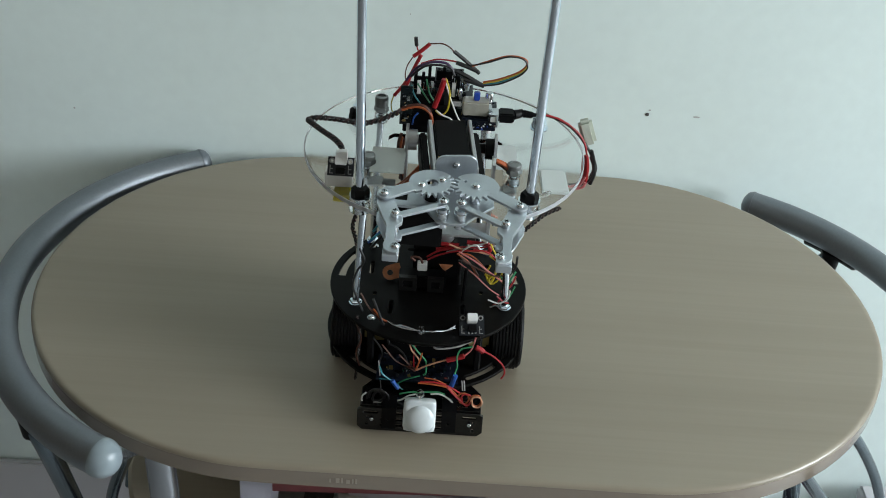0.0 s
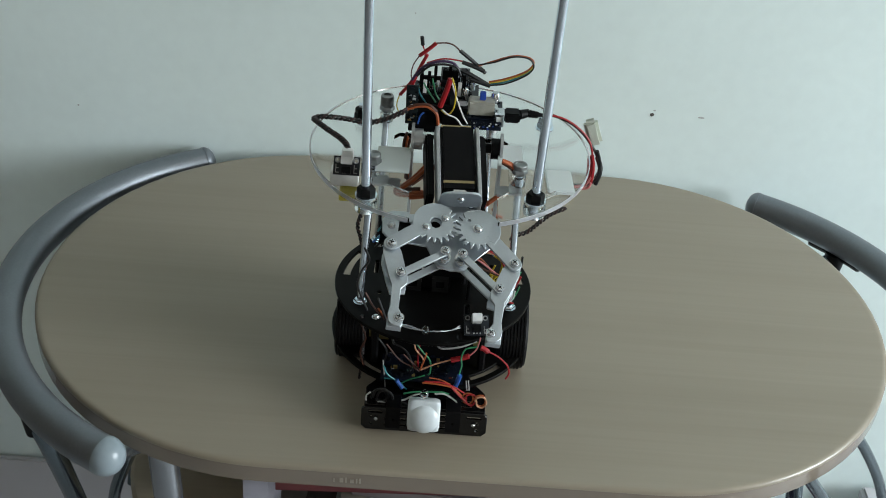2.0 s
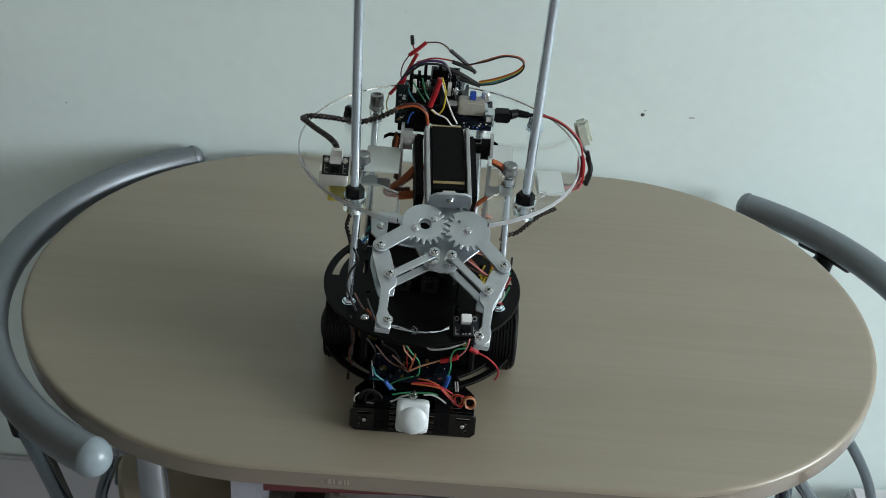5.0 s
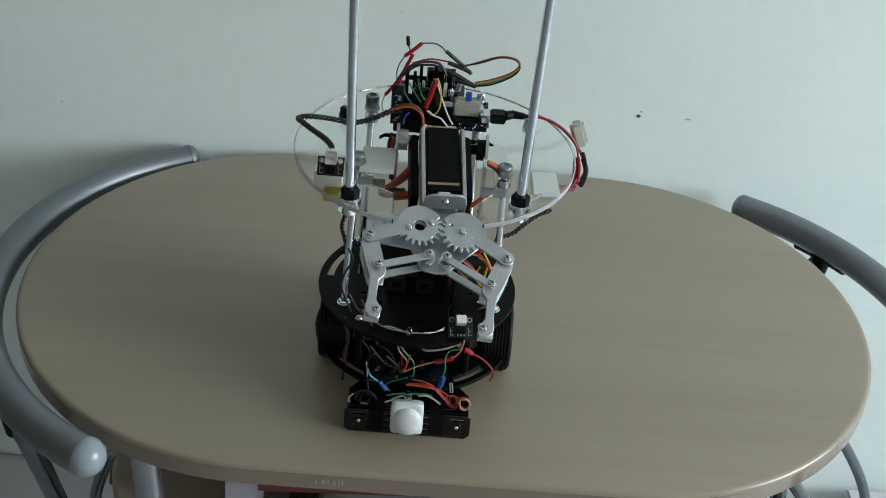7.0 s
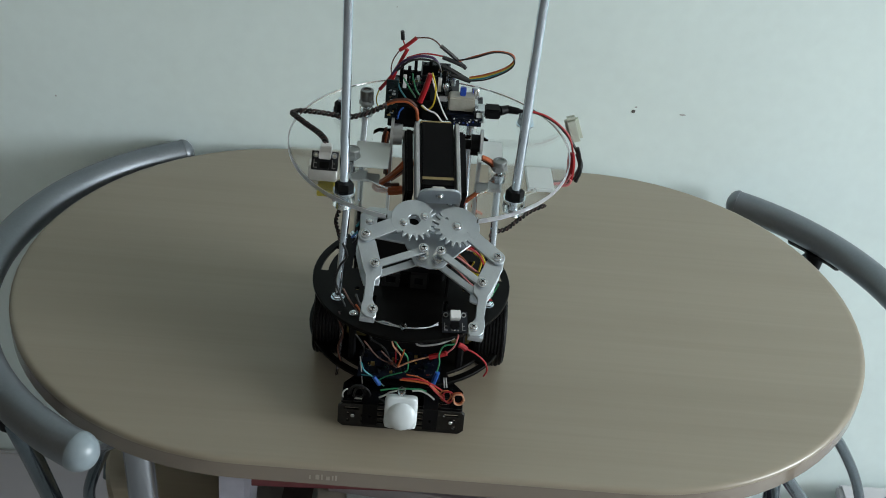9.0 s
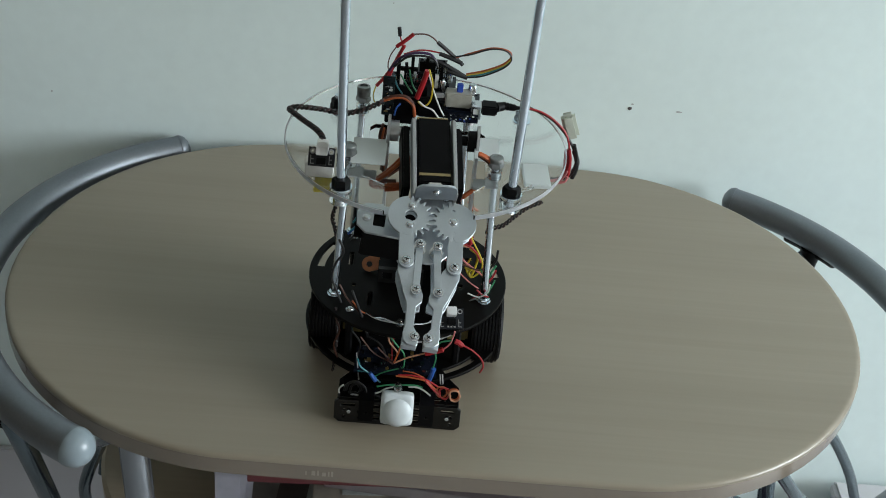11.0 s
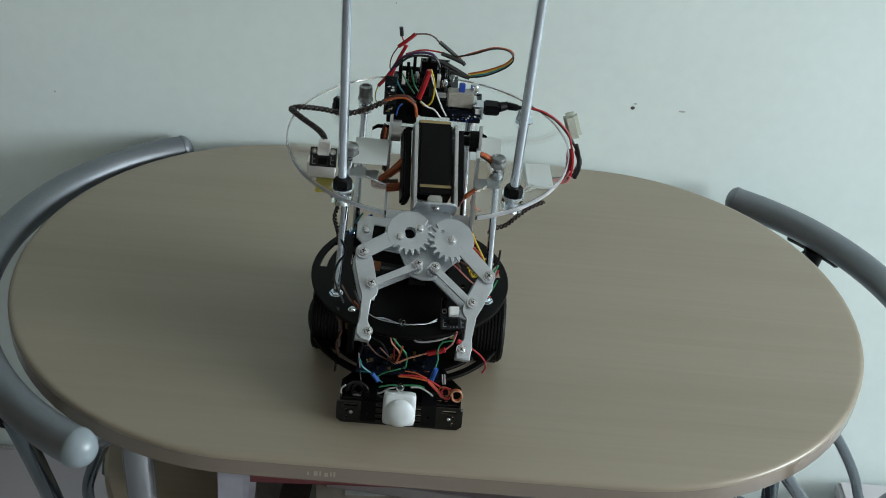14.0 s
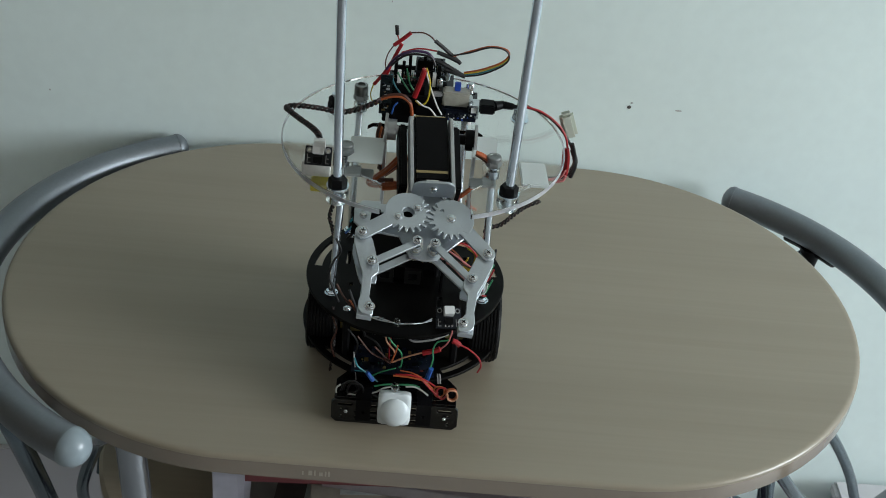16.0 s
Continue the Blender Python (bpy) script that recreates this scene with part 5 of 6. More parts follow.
lead("jumper_wire", "orange", 0.00076, [(-0.0334, -0.182, 0.7922), (-0.021, -0.182, 0.7917), (-0.0094, -0.182, 0.7893), (-0.002, -0.182, 0.7827), (0.0038, -0.182, 0.7747)])
lead("jumper_wire", "red", 0.00076, [(-0.0317, -0.181, 0.7928), (-0.0179, -0.181, 0.793), (-0.0066, -0.181, 0.7887), (0.0012, -0.181, 0.7834)])
lead("jumper_wire", "green", 0.00076, [(-0.0483, -0.183, 0.7801), (-0.0388, -0.183, 0.7829), (-0.0283, -0.183, 0.7839), (-0.0173, -0.183, 0.7845), (-0.0111, -0.183, 0.7827)])
lead("jumper_wire", "white", 0.00076, [(-0.0594, -0.184, 0.7718), (-0.0475, -0.184, 0.7743), (-0.04, -0.184, 0.78), (-0.0309, -0.184, 0.7827)])
lead("jumper_wire", "white", 0.00076, [(-0.0226, -0.184, 0.783), (-0.0158, -0.184, 0.7837), (-0.0096, -0.184, 0.7806), (-0.0041, -0.184, 0.7757)])
lead("jumper_wire", "white", 0.00068, [(-0.0735, -0.186, 0.7691), (-0.0782, -0.186, 0.7723), (-0.0784, -0.186, 0.7778), (-0.0753, -0.186, 0.7818)])
lead("jumper_wire", "grey", 0.00068, [(-0.0715, -0.187, 0.7677), (-0.068, -0.187, 0.773), (-0.0625, -0.187, 0.7723)])
lead("jumper_wire", "orange", 0.00068, [(-0.0005, -0.187, 0.7836), (0.0019, -0.187, 0.7881), (0.007, -0.187, 0.788), (0.0088, -0.187, 0.7821), (0.006, -0.187, 0.7776), (0.0017, -0.187, 0.779), (0.0008, -0.187, 0.7844)])
lead("jumper_wire", "red", 0.00068, [(0.0018, -0.188, 0.7835), (0.0042, -0.188, 0.788), (0.0093, -0.188, 0.788), (0.0111, -0.188, 0.7821), (0.0083, -0.188, 0.7775), (0.004, -0.188, 0.7789), (0.0032, -0.188, 0.7843)])
lead("jumper_wire", "orange", 0.00068, [(0.0096, -0.189, 0.784), (0.012, -0.189, 0.7885), (0.017, -0.189, 0.7884), (0.0189, -0.189, 0.7825), (0.0161, -0.189, 0.7779), (0.0119, -0.189, 0.7793), (0.0109, -0.189, 0.7848)])
lead("jumper_wire", "peach", 0.00068, [(0.0102, -0.19, 0.7831), (0.0125, -0.19, 0.7876), (0.0176, -0.19, 0.7875), (0.0195, -0.19, 0.7816), (0.0167, -0.19, 0.7771), (0.0124, -0.19, 0.7785), (0.0115, -0.19, 0.7839)])
lead("jumper_wire", "red", 0.00076, [(-0.0095, -0.188, 0.7945), (-0.002, -0.188, 0.7856), (0.007, -0.188, 0.7767), (0.0108, -0.188, 0.7808)])
lead("jumper_wire", "red", 0.00076, [(-0.0329, -0.09, 0.8509), (-0.0241, -0.09, 0.8563), (-0.0124, -0.09, 0.8607), (-0.0001, -0.09, 0.8629), (0.0114, -0.09, 0.8633)])
lead("jumper_sleeve", "red", 0.0018, [(-0.0259, -0.085, 0.8591), (-0.0163, -0.085, 0.8605), (-0.0097, -0.085, 0.8622)])
lead("jumper_sleeve", "red", 0.0018, [(0.0167, -0.085, 0.869), (0.0201, -0.085, 0.8623), (0.0156, -0.085, 0.8584)])
lead("jumper_wire", "yellow", 0.00076, [(0.0211, -0.09, 0.8495), (0.0181, -0.09, 0.8397), (0.0232, -0.09, 0.83), (0.0304, -0.09, 0.8372), (0.0309, -0.09, 0.8479), (0.0216, -0.09, 0.867), (0.0181, -0.09, 0.8753)])
lead("jumper_wire", "yellow", 0.00102, [(0.017, -0.092, 0.8411), (0.0215, -0.092, 0.8397)])
lead("jumper_wire", "white", 0.00076, [(-0.0065, -0.09, 0.8589), (-0.0007, -0.09, 0.8652), (0.0071, -0.09, 0.8693), (0.0113, -0.09, 0.865)])
lead("jumper_wire", "orange", 0.00076, [(-0.0066, -0.092, 0.8614), (0.0031, -0.092, 0.8599), (0.0122, -0.092, 0.8525), (0.0187, -0.092, 0.8436)])
lead("jumper_wire", "pink", 0.00059, [(-0.0062, -0.1, 0.8571), (0.007, -0.1, 0.8465), (0.0206, -0.1, 0.8329), (0.0309, -0.1, 0.8253)])
lead("jumper_wire", "brown", 0.00068, [(-0.005, -0.095, 0.8596), (0.0051, -0.095, 0.8517), (0.0112, -0.095, 0.8415)])
lead("jumper_wire", "red", 0.00076, [(0.0092, -0.115, 0.8191), (0.0204, -0.115, 0.823), (0.0285, -0.115, 0.8291), (0.0318, -0.115, 0.8359), (0.0387, -0.115, 0.8482), (0.0417, -0.115, 0.8572)])
lead("jumper_wire", "grey", 0.00068, [(0.0082, -0.118, 0.8201), (0.0185, -0.118, 0.8233), (0.0276, -0.118, 0.8283), (0.031, -0.118, 0.822), (0.0289, -0.118, 0.814)])
lead("jumper_wire", "black", 0.00102, [(0.0346, -0.105, 0.8317), (0.04, -0.105, 0.8411), (0.0364, -0.105, 0.8496), (0.0412, -0.105, 0.8588), (0.042, -0.105, 0.8703)])
lead("jumper_wire", "green", 0.00068, [(0.0314, -0.112, 0.8295), (0.0351, -0.112, 0.825), (0.0386, -0.112, 0.8343), (0.042, -0.112, 0.8446)])
lead("jumper_wire", "red", 0.00076, [(0.0214, -0.12, 0.8106), (0.0256, -0.12, 0.8183), (0.0297, -0.12, 0.8258)])
lead("jumper_wire", "blue", 0.00102, [(-0.0843, -0.075, 0.854), (-0.0768, -0.075, 0.8634), (-0.0712, -0.075, 0.8702), (-0.0666, -0.075, 0.8757)])
lead("jumper_wire", "black", 0.00119, [(-0.0825, -0.078, 0.8503), (-0.0755, -0.078, 0.8597), (-0.0718, -0.078, 0.8658)])
lead("jumper_wire", "brown", 0.00094, [(-0.0428, -0.1, 0.8559), (-0.0463, -0.1, 0.8596), (-0.0396, -0.1, 0.8596), (-0.0365, -0.1, 0.8541)])
lead("jumper_wire", "teal", 0.00068, [(-0.0827, -0.078, 0.8591), (-0.0733, -0.078, 0.8674), (-0.0662, -0.078, 0.8703)])
lead("jumper_wire", "black", 0.00085, [(-0.0721, -0.16, 0.8182), (-0.0646, -0.16, 0.8042), (-0.0671, -0.16, 0.7858), (-0.0599, -0.16, 0.7711)])
lead("jumper_wire", "black", 0.00085, [(-0.0589, -0.162, 0.8153), (-0.0484, -0.162, 0.8074), (-0.043, -0.162, 0.7929), (-0.0478, -0.162, 0.779)])
lead("jumper_wire", "brown", 0.00068, [(-0.0646, -0.166, 0.8168), (-0.0533, -0.166, 0.8013), (-0.0428, -0.166, 0.7951), (-0.0366, -0.166, 0.7909)])
lead("jumper_wire", "black", 0.00085, [(-0.0236, -0.16, 0.816), (-0.0117, -0.16, 0.8113), (0.0016, -0.16, 0.8186), (0.0147, -0.16, 0.8269)])
lead("jumper_wire", "grey", 0.00051, [(-0.067, -0.168, 0.8016), (-0.0656, -0.168, 0.7884), (-0.0639, -0.168, 0.7714)])
lead("jumper_wire", "brown", 0.00076, [(-0.087, -0.15, 0.8235), (-0.0828, -0.15, 0.8091), (-0.087, -0.15, 0.7937), (-0.0827, -0.15, 0.7757)])
lead("jumper_wire", "black", 0.00094, [(-0.0748, -0.183, 0.7724), (-0.0723, -0.183, 0.7806), (-0.065, -0.183, 0.782), (-0.0615, -0.183, 0.775), (-0.0664, -0.183, 0.769), (-0.0729, -0.183, 0.7695)])
lead("jumper_wire", "black", 0.00094, [(-0.073, -0.184, 0.7747), (-0.0705, -0.184, 0.7829), (-0.0632, -0.184, 0.7843), (-0.0597, -0.184, 0.7773), (-0.0645, -0.184, 0.7713), (-0.071, -0.184, 0.7719)])
lead("jumper_wire", "black", 0.00094, [(-0.0701, -0.185, 0.7735), (-0.0676, -0.185, 0.7817), (-0.0603, -0.185, 0.783), (-0.0568, -0.185, 0.7761), (-0.0616, -0.185, 0.77), (-0.0681, -0.185, 0.7706)])
lead("jumper_wire", "teal", 0.00051, [(-0.0461, -0.172, 0.7768), (-0.0549, -0.172, 0.7844), (-0.0652, -0.172, 0.7858)])
lead("jumper_wire", "orange", 0.00051, [(-0.0283, -0.176, 0.793), (-0.019, -0.176, 0.7916), (-0.0104, -0.176, 0.7876)])
lead("header_pin", "grey", 0.0006, [(0.0021, -0.178, 0.7942), (0.0034, -0.178, 0.784)])
lead("header_pin", "grey", 0.0006, [(0.0039, -0.178, 0.7944), (0.0052, -0.178, 0.7842)])

lead("servo_lead", "orange", 0.0019, [(-0.0432, -0.094, 0.9446), (-0.0516, -0.094, 0.9333), (-0.0603, -0.094, 0.9245), (-0.0664, -0.094, 0.9185), (-0.0643, -0.094, 0.9138), (-0.0528, -0.094, 0.9138), (-0.0419, -0.094, 0.9160)])
lead("servo_lead", "orange", 0.0016, [(-0.0434, -0.098, 0.9431), (-0.0536, -0.098, 0.9315), (-0.0622, -0.098, 0.9235), (-0.0632, -0.098, 0.9199), (-0.0507, -0.098, 0.9203), (-0.0417, -0.098, 0.9228)])
lead("servo_lead", "brown", 0.0016, [(-0.0445, -0.096, 0.9378), (-0.0557, -0.096, 0.9275), (-0.0613, -0.096, 0.9237), (-0.0578, -0.096, 0.9227), (-0.0464, -0.096, 0.9238)])
lead("servo_lead", "orange", 0.0015, [(-0.0605, -0.058, 0.9500), (-0.0616, -0.058, 0.9405), (-0.0623, -0.058, 0.9310), (-0.0592, -0.058, 0.9259), (-0.0613, -0.058, 0.9202), (-0.0586, -0.058, 0.9136), (-0.0570, -0.058, 0.9054)])
lead("servo_lead", "brown", 0.0017, [(-0.0584, -0.056, 0.9477), (-0.0602, -0.056, 0.9368), (-0.0604, -0.056, 0.9273), (-0.0627, -0.056, 0.9217), (-0.0596, -0.056, 0.9165), (-0.0601, -0.056, 0.9089)])
lead("servo_lead", "orange", 0.0013, [(0.0166, -0.108, 0.9632), (0.0230, -0.108, 0.9605), (0.0303, -0.108, 0.9547), (0.0333, -0.108, 0.9477), (0.0308, -0.108, 0.9396), (0.0235, -0.108, 0.9331), (0.0150, -0.108, 0.9275), (0.0078, -0.108, 0.9204)])
lead("servo_lead", "orange", 0.0013, [(0.0166, -0.11, 0.9631), (0.0226, -0.11, 0.9601), (0.0289, -0.11, 0.9547), (0.0318, -0.11, 0.9483), (0.0294, -0.11, 0.9415), (0.0228, -0.11, 0.9356), (0.0148, -0.11, 0.9303), (0.0086, -0.11, 0.9244)])
lead("servo_lead", "brown", 0.0013, [(0.0167, -0.109, 0.9612), (0.0222, -0.109, 0.9579), (0.0278, -0.109, 0.9530), (0.0304, -0.109, 0.9475), (0.0280, -0.109, 0.9418), (0.0214, -0.109, 0.9362), (0.0147, -0.109, 0.9307)])
lead("jumper_wire", "red", 0.0008, [(-0.0334, -0.088, 0.8526), (-0.0231, -0.088, 0.8597), (-0.0067, -0.088, 0.8647), (0.0115, -0.088, 0.8655), (0.0218, -0.088, 0.8700)])
lead("jumper_wire", "white", 0.0008, [(-0.0170, -0.087, 0.8580), (-0.0036, -0.087, 0.8636), (0.0083, -0.087, 0.8671), (0.0171, -0.087, 0.8708)])
lead("jumper_wire", "pink", 0.0008, [(-0.0067, -0.1, 0.8678), (0.0059, -0.1, 0.8604), (0.0188, -0.1, 0.8504), (0.0319, -0.1, 0.8402)])
lead("jumper_wire", "peach", 0.0009, [(-0.0154, -0.089, 0.8676), (-0.0035, -0.089, 0.8631), (0.0103, -0.089, 0.8616), (0.0226, -0.089, 0.8597)])
lead("jumper_sleeve", "red", 0.0019, [(-0.0257, -0.084, 0.8642), (-0.0159, -0.084, 0.8638), (-0.0067, -0.084, 0.8639)])
lead("jumper_sleeve", "red", 0.0019, [(-0.0002, -0.083, 0.8670), (0.0084, -0.083, 0.8663), (0.0175, -0.083, 0.8663)])
lead("jumper_sleeve", "black", 0.0017, [(-0.0052, -0.09, 0.8525), (-0.0048, -0.09, 0.8413), (-0.0045, -0.09, 0.8281)])
lead("jumper_wire", "yellow", 0.0011, [(0.0194, -0.094, 0.8621), (0.0263, -0.094, 0.8561), (0.0259, -0.094, 0.8456), (0.0231, -0.094, 0.8352), (0.0205, -0.094, 0.8376), (0.0238, -0.094, 0.8424)])
lead("jumper_wire", "orange", 0.0008, [(-0.0079, -0.093, 0.8614), (0.0028, -0.093, 0.8527), (0.0111, -0.093, 0.8391)])
lead("jumper_wire", "red", 0.0008, [(0.0053, -0.096, 0.8686), (0.0160, -0.096, 0.8669), (0.0247, -0.096, 0.8603), (0.0295, -0.096, 0.8503)])
lead("jumper_wire", "green", 0.0008, [(0.0290, -0.112, 0.8542), (0.0357, -0.112, 0.8466), (0.0384, -0.112, 0.8531), (0.0414, -0.112, 0.8597)])
lead("jumper_wire", "brown", 0.0008, [(-0.0032, -0.105, 0.8631), (0.0109, -0.105, 0.8551), (0.0265, -0.105, 0.8490), (0.0353, -0.105, 0.8527)])
lead("jumper_wire", "white", 0.0007, [(0.0198, -0.125, 0.8388), (0.0290, -0.125, 0.8359), (0.0360, -0.125, 0.8413), (0.0374, -0.125, 0.8496)])
lead("jumper_wire", "red", 0.0008, [(0.0270, -0.124, 0.8424), (0.0325, -0.124, 0.8373), (0.0374, -0.124, 0.8358)])
lead("jumper_wire", "teal", 0.0009, [(-0.0810, -0.07, 0.8625), (-0.0775, -0.07, 0.8683), (-0.0745, -0.07, 0.8729)])
lead("supply_sleeve", "red", 0.0016, [(0.0921, -0.05, 0.9395), (0.0926, -0.05, 0.9286), (0.0942, -0.05, 0.9135)])
lead("supply_sleeve", "red", 0.0015, [(0.0941, -0.052, 0.9414), (0.0963, -0.052, 0.9301), (0.0964, -0.052, 0.9141)])
lead("supply_sleeve", "black", 0.0019, [(0.0973, -0.051, 0.9455), (0.1003, -0.051, 0.9360), (0.1027, -0.051, 0.9246), (0.1004, -0.051, 0.9133)])
lead("supply_lead", "pink", 0.0012, [(0.0959, -0.055, 0.9167), (0.0939, -0.055, 0.9117), (0.0858, -0.055, 0.9098), (0.0782, -0.055, 0.9094)])


# ---- control electronics on the rear of the disc ----
def rbox(name, x0, x1, y0, y1, z0, z1, mat, label="", bevel=0.0006, parent=None):
    bm = bmesh.new()
    box(bm, x0, x1, y0, y1, z0, z1, bevel=bevel)
    return rpart(name, bm, mat, label, parent)


def header_row(x, y, z, n, parent, dx=0.00254, h=0.0085, mat=None):
    """A female pin header with dark square holes."""
    bm = bmesh.new()
    plate(bm, [(x - 0.0013, y - 0.0013), (x + n * dx, y - 0.0013), (x + n * dx, y + 0.0013), (x - 0.0013, y + 0.0013)], z, z + h,
          [[(x + k * dx + a, y + b) for a, b in ((-0.0006, -0.0006), (0.0006, -0.0006), (0.0006, 0.0006), (-0.0006, 0.0006))] for k in range(n)])
    return rpart("pin_header", bm, mat or BLACK, "", parent)


def board(name, x0, x1, y0, y1, z, mat, label, seed, count, tall=0.004):
    bm = bmesh.new()
    plate(bm, [(x0, y0), (x1, y0), (x1, y1), (x0, y1)], z, z + 0.0016, [ring(x, y, 0.0016, 10) for x in (x0 + 0.003, x1 - 0.003) for y in (y0 + 0.003, y1 - 0.003)])
    ob = rpart(name, bm, mat, label)
    rng = random.Random(seed)
    for k in range(count):
        w, d, h = rng.uniform(0.0015, 0.006), rng.uniform(0.0015, 0.004), rng.uniform(0.0008, tall)
        x, y = rng.uniform(x0 + 0.004, x1 - 0.01), rng.uniform(y0 + 0.005, y1 - 0.008)
        rbox("component", x, x + w, y, y + d, z + 0.0016, z + 0.0016 + h, (BLACK, STEEL, PCB, BRASS, BLACK, WHITE)[k % 6], parent=ob, bevel=0.0002)
    return ob


main = board("controller_board", -0.06, 0.0145, -0.048, 0.0, AZ + 0.008, PCB, "dark microcontroller board", 3, 20)
for x in (-0.056, 0.0105):
    for y in (-0.044, -0.004):
        bm = bmesh.new()
        cyl(bm, (x, y, AZ + 0.0015), (x, y, AZ + 0.008), 0.0025, n=10)
        part("standoff", bm, WHITE, main, shift=ROBOT)
header_row(-0.05, -0.0435, AZ + 0.0096, 14, main)
header_row(-0.05, -0.006, AZ + 0.0096, 18, main)
shield = board("shield_board", -0.058, -0.004, -0.047, -0.002, AZ + 0.0215, PCB, "black expansion board with jumper wires", 5, 26, 0.006)
header_row(-0.053, -0.0425, AZ + 0.0231, 10, shield)
header_row(-0.053, -0.034, AZ + 0.0231, 8, shield)
header_row(-0.053, -0.009, AZ + 0.0231, 16, shield)
rbox("connector_block", -0.0605, -0.036, -0.056, -0.047, AZ + 0.0035, AZ + 0.0225, BLACK, "dark plastic connector block")
rbox("connector_block", -0.0335, -0.0165, -0.052, -0.047, AZ + 0.009, AZ + 0.026, BLACK, "dark plastic connector block")
top = board("radio_board", -0.0365, -0.0125, -0.03, -0.004, AZ + 0.037, PCB, "small dark add-on board", 9, 10, 0.005)
header_row(-0.034, -0.027, AZ + 0.0386, 7, top)
for x, y, h in ((-0.052, -0.03, 0.018), (-0.046, -0.028, 0.014), (-0.041, -0.026, 0.02), (-0.022, -0.036, 0.012), (-0.017, -0.034, 0.016), (-0.029, -0.03, 0.022)):
    rbox("jumper_housing", x - 0.0013, x + 0.0013, y - 0.0013, y + 0.0013, AZ + 0.031, AZ + 0.031 + h, BLACK, bevel=0.0003)
for x in (-0.049, -0.0205):
    rbox("jumper_housing", x - 0.0015, x + 0.0015, -0.04, -0.037, AZ + 0.03, AZ + 0.042, WHITE, bevel=0.0003)
bm = bmesh.new()
for z, r in ((0.0, 0.003), (0.004, 0.0034), (0.008, 0.003)):
    lathe(bm, [(r, z), (r, z + 0.0038)], 14, Matrix.Translation((-0.0105, -0.03, AZ + 0.0325)))
rpart("antenna_socket", bm, STEEL, "bright metal socket")
# pale power module with trimmer and metal can
power = board("power_board", -0.012, 0.0165, -0.0525, -0.02, AZ + 0.0165, PCB_BLUE, "blue power board", 12, 8, 0.003)
rbox("relay_block", -0.0125, 0.0092, -0.0505, -0.038, AZ + 0.019, AZ + 0.0315, CREAM, "cream translucent plastic block", 0.0012)
rbox("trimmer", -0.0035, 0.0015, -0.047, -0.0425, AZ + 0.0315, AZ + 0.0385, BLUE, "blue trimmer", 0.0006)
bm = bmesh.new()
lathe(bm, [(0.0035, 0), (0.0035, 0.007), (0.0028, 0.008)], 18, Matrix.Translation((0.0095, -0.04, AZ + 0.0285)))
rpart("capacitor", bm, STEEL, "bright metal capacitor can")
rbox("usb_socket", 0.002, 0.0125, -0.043, -0.03, AZ + 0.0125, AZ + 0.0205, STEEL, "bright metal socket", 0.0005)
bm = bmesh.new()
plate(bm, [(0.0095, 0.0125), (0.0176, 0.0125), (0.0176, 0.0238), (0.0095, 0.0238)], 0.0, 0.012, [[(0.0112, 0.0145), (0.016, 0.0145), (0.016, 0.0218), (0.0112, 0.0218)]], pose(0, -0.0425, AZ, 90, 0, 0))
rpart("plug_frame", bm, STEEL, "bright square metal socket frame")
rbox("lead_plug", 0.0113, 0.0159, -0.0535, -0.0445, AZ + 0.0146, AZ + 0.0217, WHITE, "white plug face", 0.0005)
bm = bmesh.new()
box(bm, 0.0178, 0.031, -0.05, -0.0375, AZ + 0.014, AZ + 0.0225, bevel=0.0012)
cyl(bm, (0.0305, -0.0415, AZ + 0.0183), (0.036, -0.0385, AZ + 0.0182), 0.0042, 0.0036, 18)
for k in range(4):
    cyl(bm, (0.036 + 0.0026 * k, -0.0372, AZ + 0.018 - 0.0003 * k), (0.038 + 0.0026 * k, -0.0372, AZ + 0.0179 - 0.0003 * k), 0.0035 - 0.0002 * k, n=14)
    cyl(bm, (0.0378 + 0.0026 * k, -0.0372, AZ + 0.0179 - 0.0003 * k), (0.0388 + 0.0026 * k, -0.0372, AZ + 0.0178 - 0.0003 * k), 0.0027, n=10)
cyl(bm, (0.046, -0.037, AZ + 0.017), (0.053, -0.036, AZ + 0.0166), 0.0019, 0.0013, 10)
rpart("lead_plug", bm, BLACK, "black moulded cable plug")

# upright teal board, bright header pins and small parts beside the wires
side = rbox("side_board", -0.0632, -0.0535, -0.0575, -0.0562, AZ + 0.011, AZ + 0.046, PCB_TEAL, "dark teal circuit board standing upright", 0.0003)
rng = random.Random(21)
for k in range(26):
    x, z = rng.uniform(-0.0625, -0.056), AZ + rng.uniform(0.013, 0.043)
    rbox("component", x, x + rng.uniform(0.001, 0.003), -0.0584, -0.0574, z, z + rng.uniform(0.0008, 0.0022), (BLACK, STEEL, PCB_BLUE, BLACK, BRASS)[k % 5], parent=side, bevel=0.0002)
for k in range(7):
    rbox("header_pin", -0.0222 + 0.0017 * k, -0.0215 + 0.0017 * k, -0.0345, -0.0338, AZ + 0.038, AZ + 0.0495 + 0.0008 * (k % 3), ZINC, bevel=0.0001)
for k in range(5):
    rbox("header_pin", -0.0455 + 0.0022 * k, -0.0448 + 0.0022 * k, -0.0395, -0.0388, AZ + 0.031, AZ + 0.041 + 0.0012 * (k % 2), ZINC, bevel=0.0001)
strip = rbox("terminal_strip", -0.009, 0.0158, -0.0545, -0.0528, AZ + 0.0085, AZ + 0.0165, PCB_BLUE, "blue board edge with bright solder points", 0.0003)
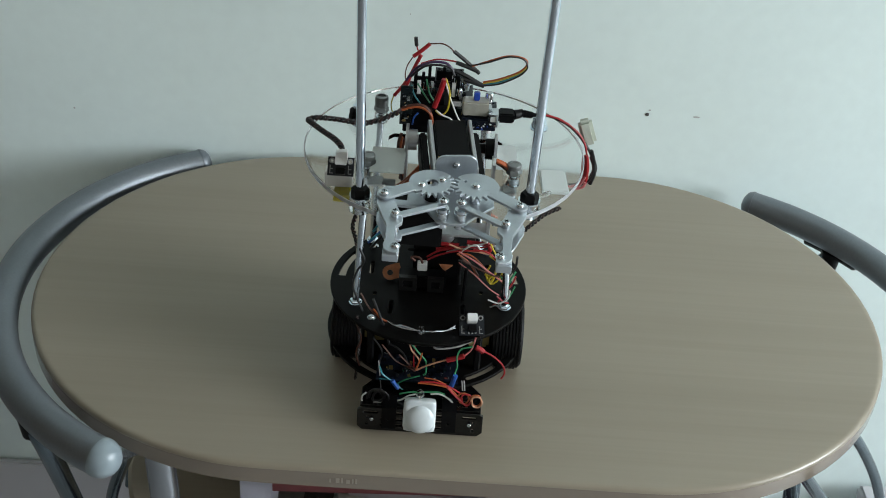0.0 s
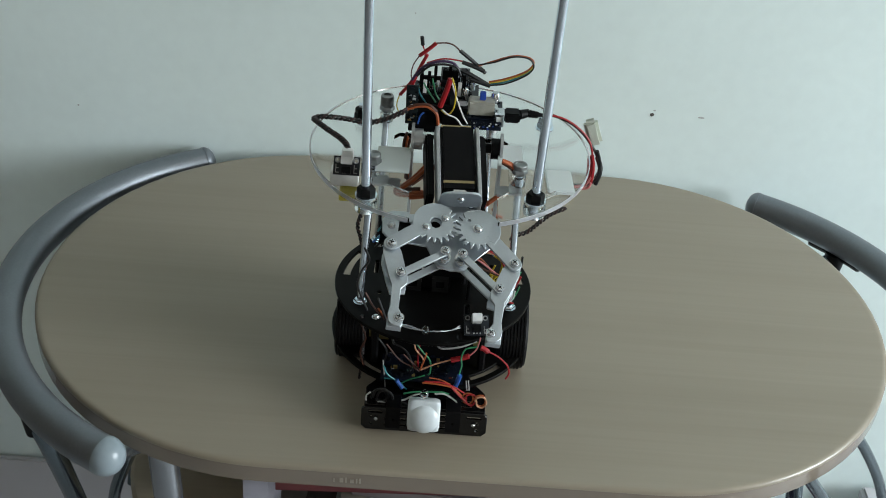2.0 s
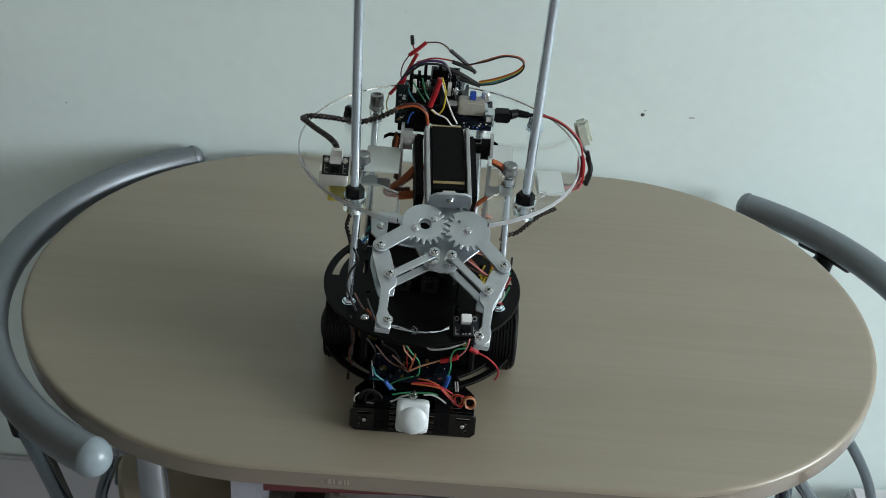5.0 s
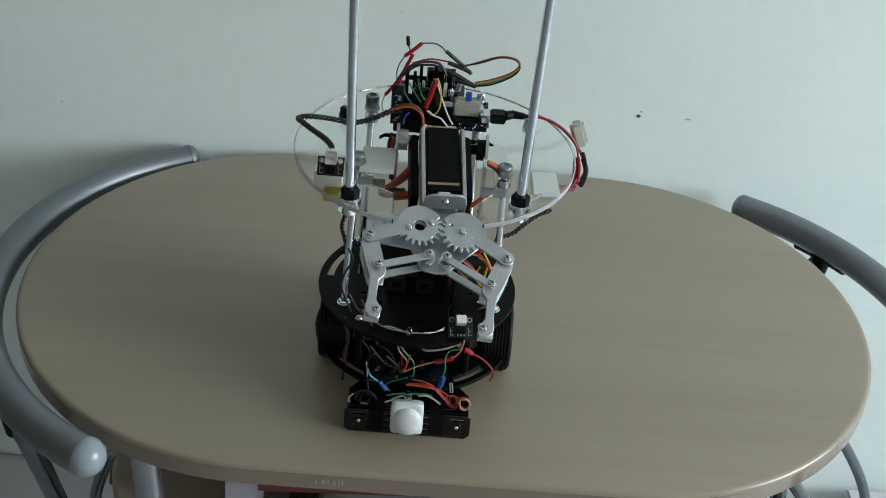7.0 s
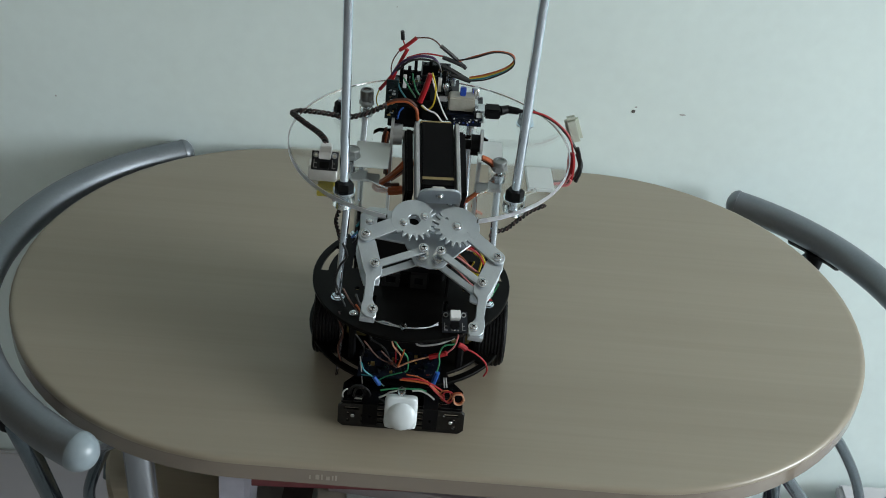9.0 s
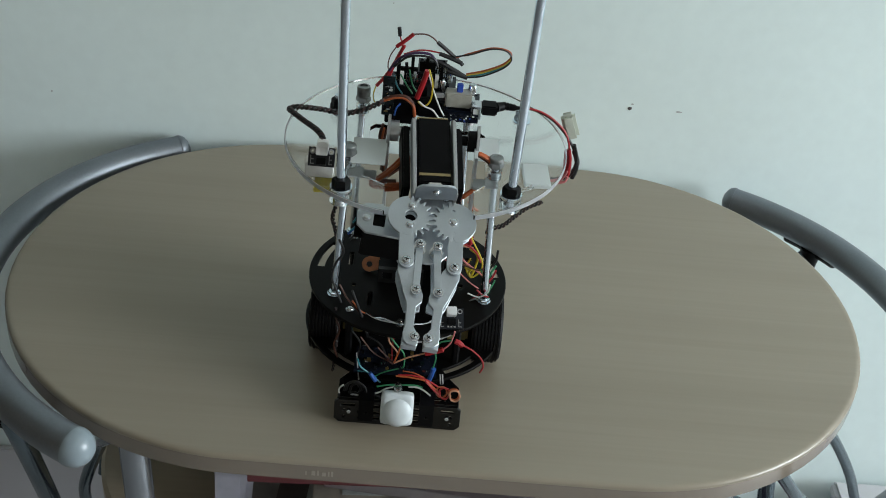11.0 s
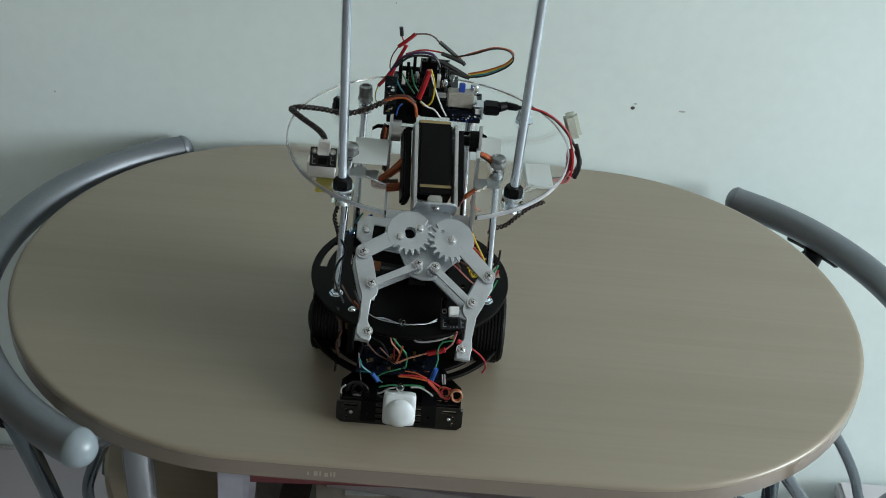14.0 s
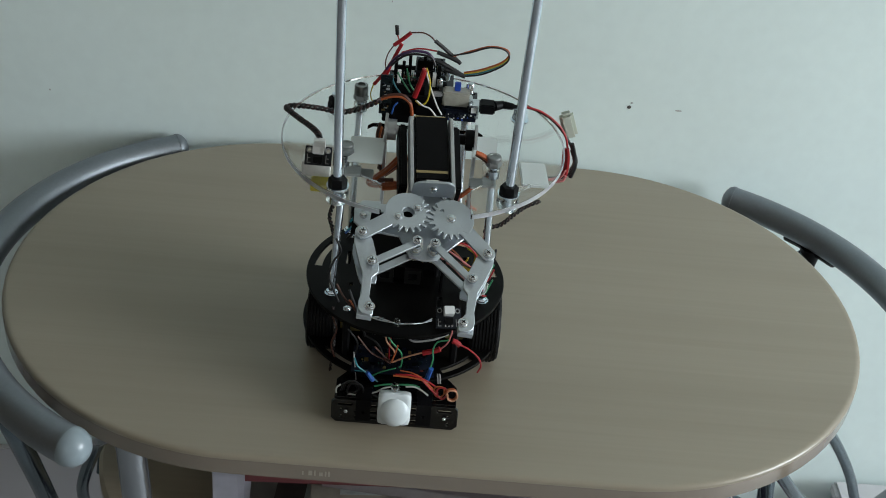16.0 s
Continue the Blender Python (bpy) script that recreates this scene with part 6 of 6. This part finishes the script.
for k in range(22):
    x, z = rng.uniform(-0.0085, 0.0145), AZ + rng.uniform(0.009, 0.0155)
    rbox("component", x, x + rng.uniform(0.0006, 0.0018), -0.0552, -0.0544, z, z + rng.uniform(0.0006, 0.0012), (WHITE, STEEL, BLUE, ZINC)[k % 4], parent=strip, bevel=0.0001)
bm = bmesh.new()
lathe(bm, [(0.0022, 0.0), (0.0024, 0.0004), (0.0024, 0.0085), (0.0019, 0.0095), (0.0004, 0.0096)], 18, Matrix.Translation((-0.0155, -0.04, AZ + 0.0285)))
rpart("crystal_can", bm, STEEL, "small bright metal can")
rbox("chip", -0.0205, -0.0135, -0.0505, -0.0475, AZ + 0.027, AZ + 0.0305, PALE_PRINT, "grey chip with worn print", 0.0003)

# side sensor on a foam block, white pads and battery clip on the disc
breakout(-0.102, -0.149, 0.9718, 0, 55, 0.0198, 0.0142, "black sensor board with white socket on a foam block")
rbox("cable_plug", -0.1054, -0.0970, -0.1525, -0.1465, 0.9783, 0.9863, WHITE, "white cable plug")
rbox("foam_block", -0.1145, -0.0935, -0.147, -0.136, AZ + 0.0017, AZ + 0.0145, FOAM, "white foam block")
rbox("yellow_pad", -0.107, -0.094, -0.156, -0.14, AZ - 0.006, AZ - 0.0017, YELLOW, "yellow pad under the disc")
for x0, y0, x1, y1 in ((-0.0825, -0.122, -0.0555, -0.082), (0.014, -0.1, 0.034, -0.066)):
    rbox("pale_pad", x0, x1, y0, y1, AZ + 0.0018, AZ + 0.0026, MILKY, "milky translucent plastic pad", 0.0004)
for x0, x1 in ((-0.084, -0.062), (0.014, 0.034)):
    rbox("cross_bar", x0, x1, -0.123, -0.109, AZ - 0.0125, AZ - 0.0105, ALU_DULL, "grey flat bar under the disc", 0.0004)
bm = bmesh.new()
box(bm, -0.0105, 0.0105, -0.0165, 0.0165, 0, 0.0035, pose(0.062, -0.121, AZ + 0.0019, 0, 0, 3), 0.001)
rpart("battery_clip", bm, MILKY, "white plastic box on the disc")
bm = bmesh.new()
box(bm, -0.006, 0.006, -0.0045, 0.0045, -0.0125, 0.0115, pose(0.0945, -0.03, AZ + 0.0015, 0, -20, 0), 0.0026)
rpart("lead_connector", bm, PALE_NYLON, "white plastic lead connector")
bm = bmesh.new()
box(bm, -0.007, 0.007, -0.0015, 0.0015, -0.0012, 0.0012, pose(0.052, -0.146, AZ + 0.006, 0, -15, 20), 0.0004)
rpart("clip", bm, CLEAR)
motions()
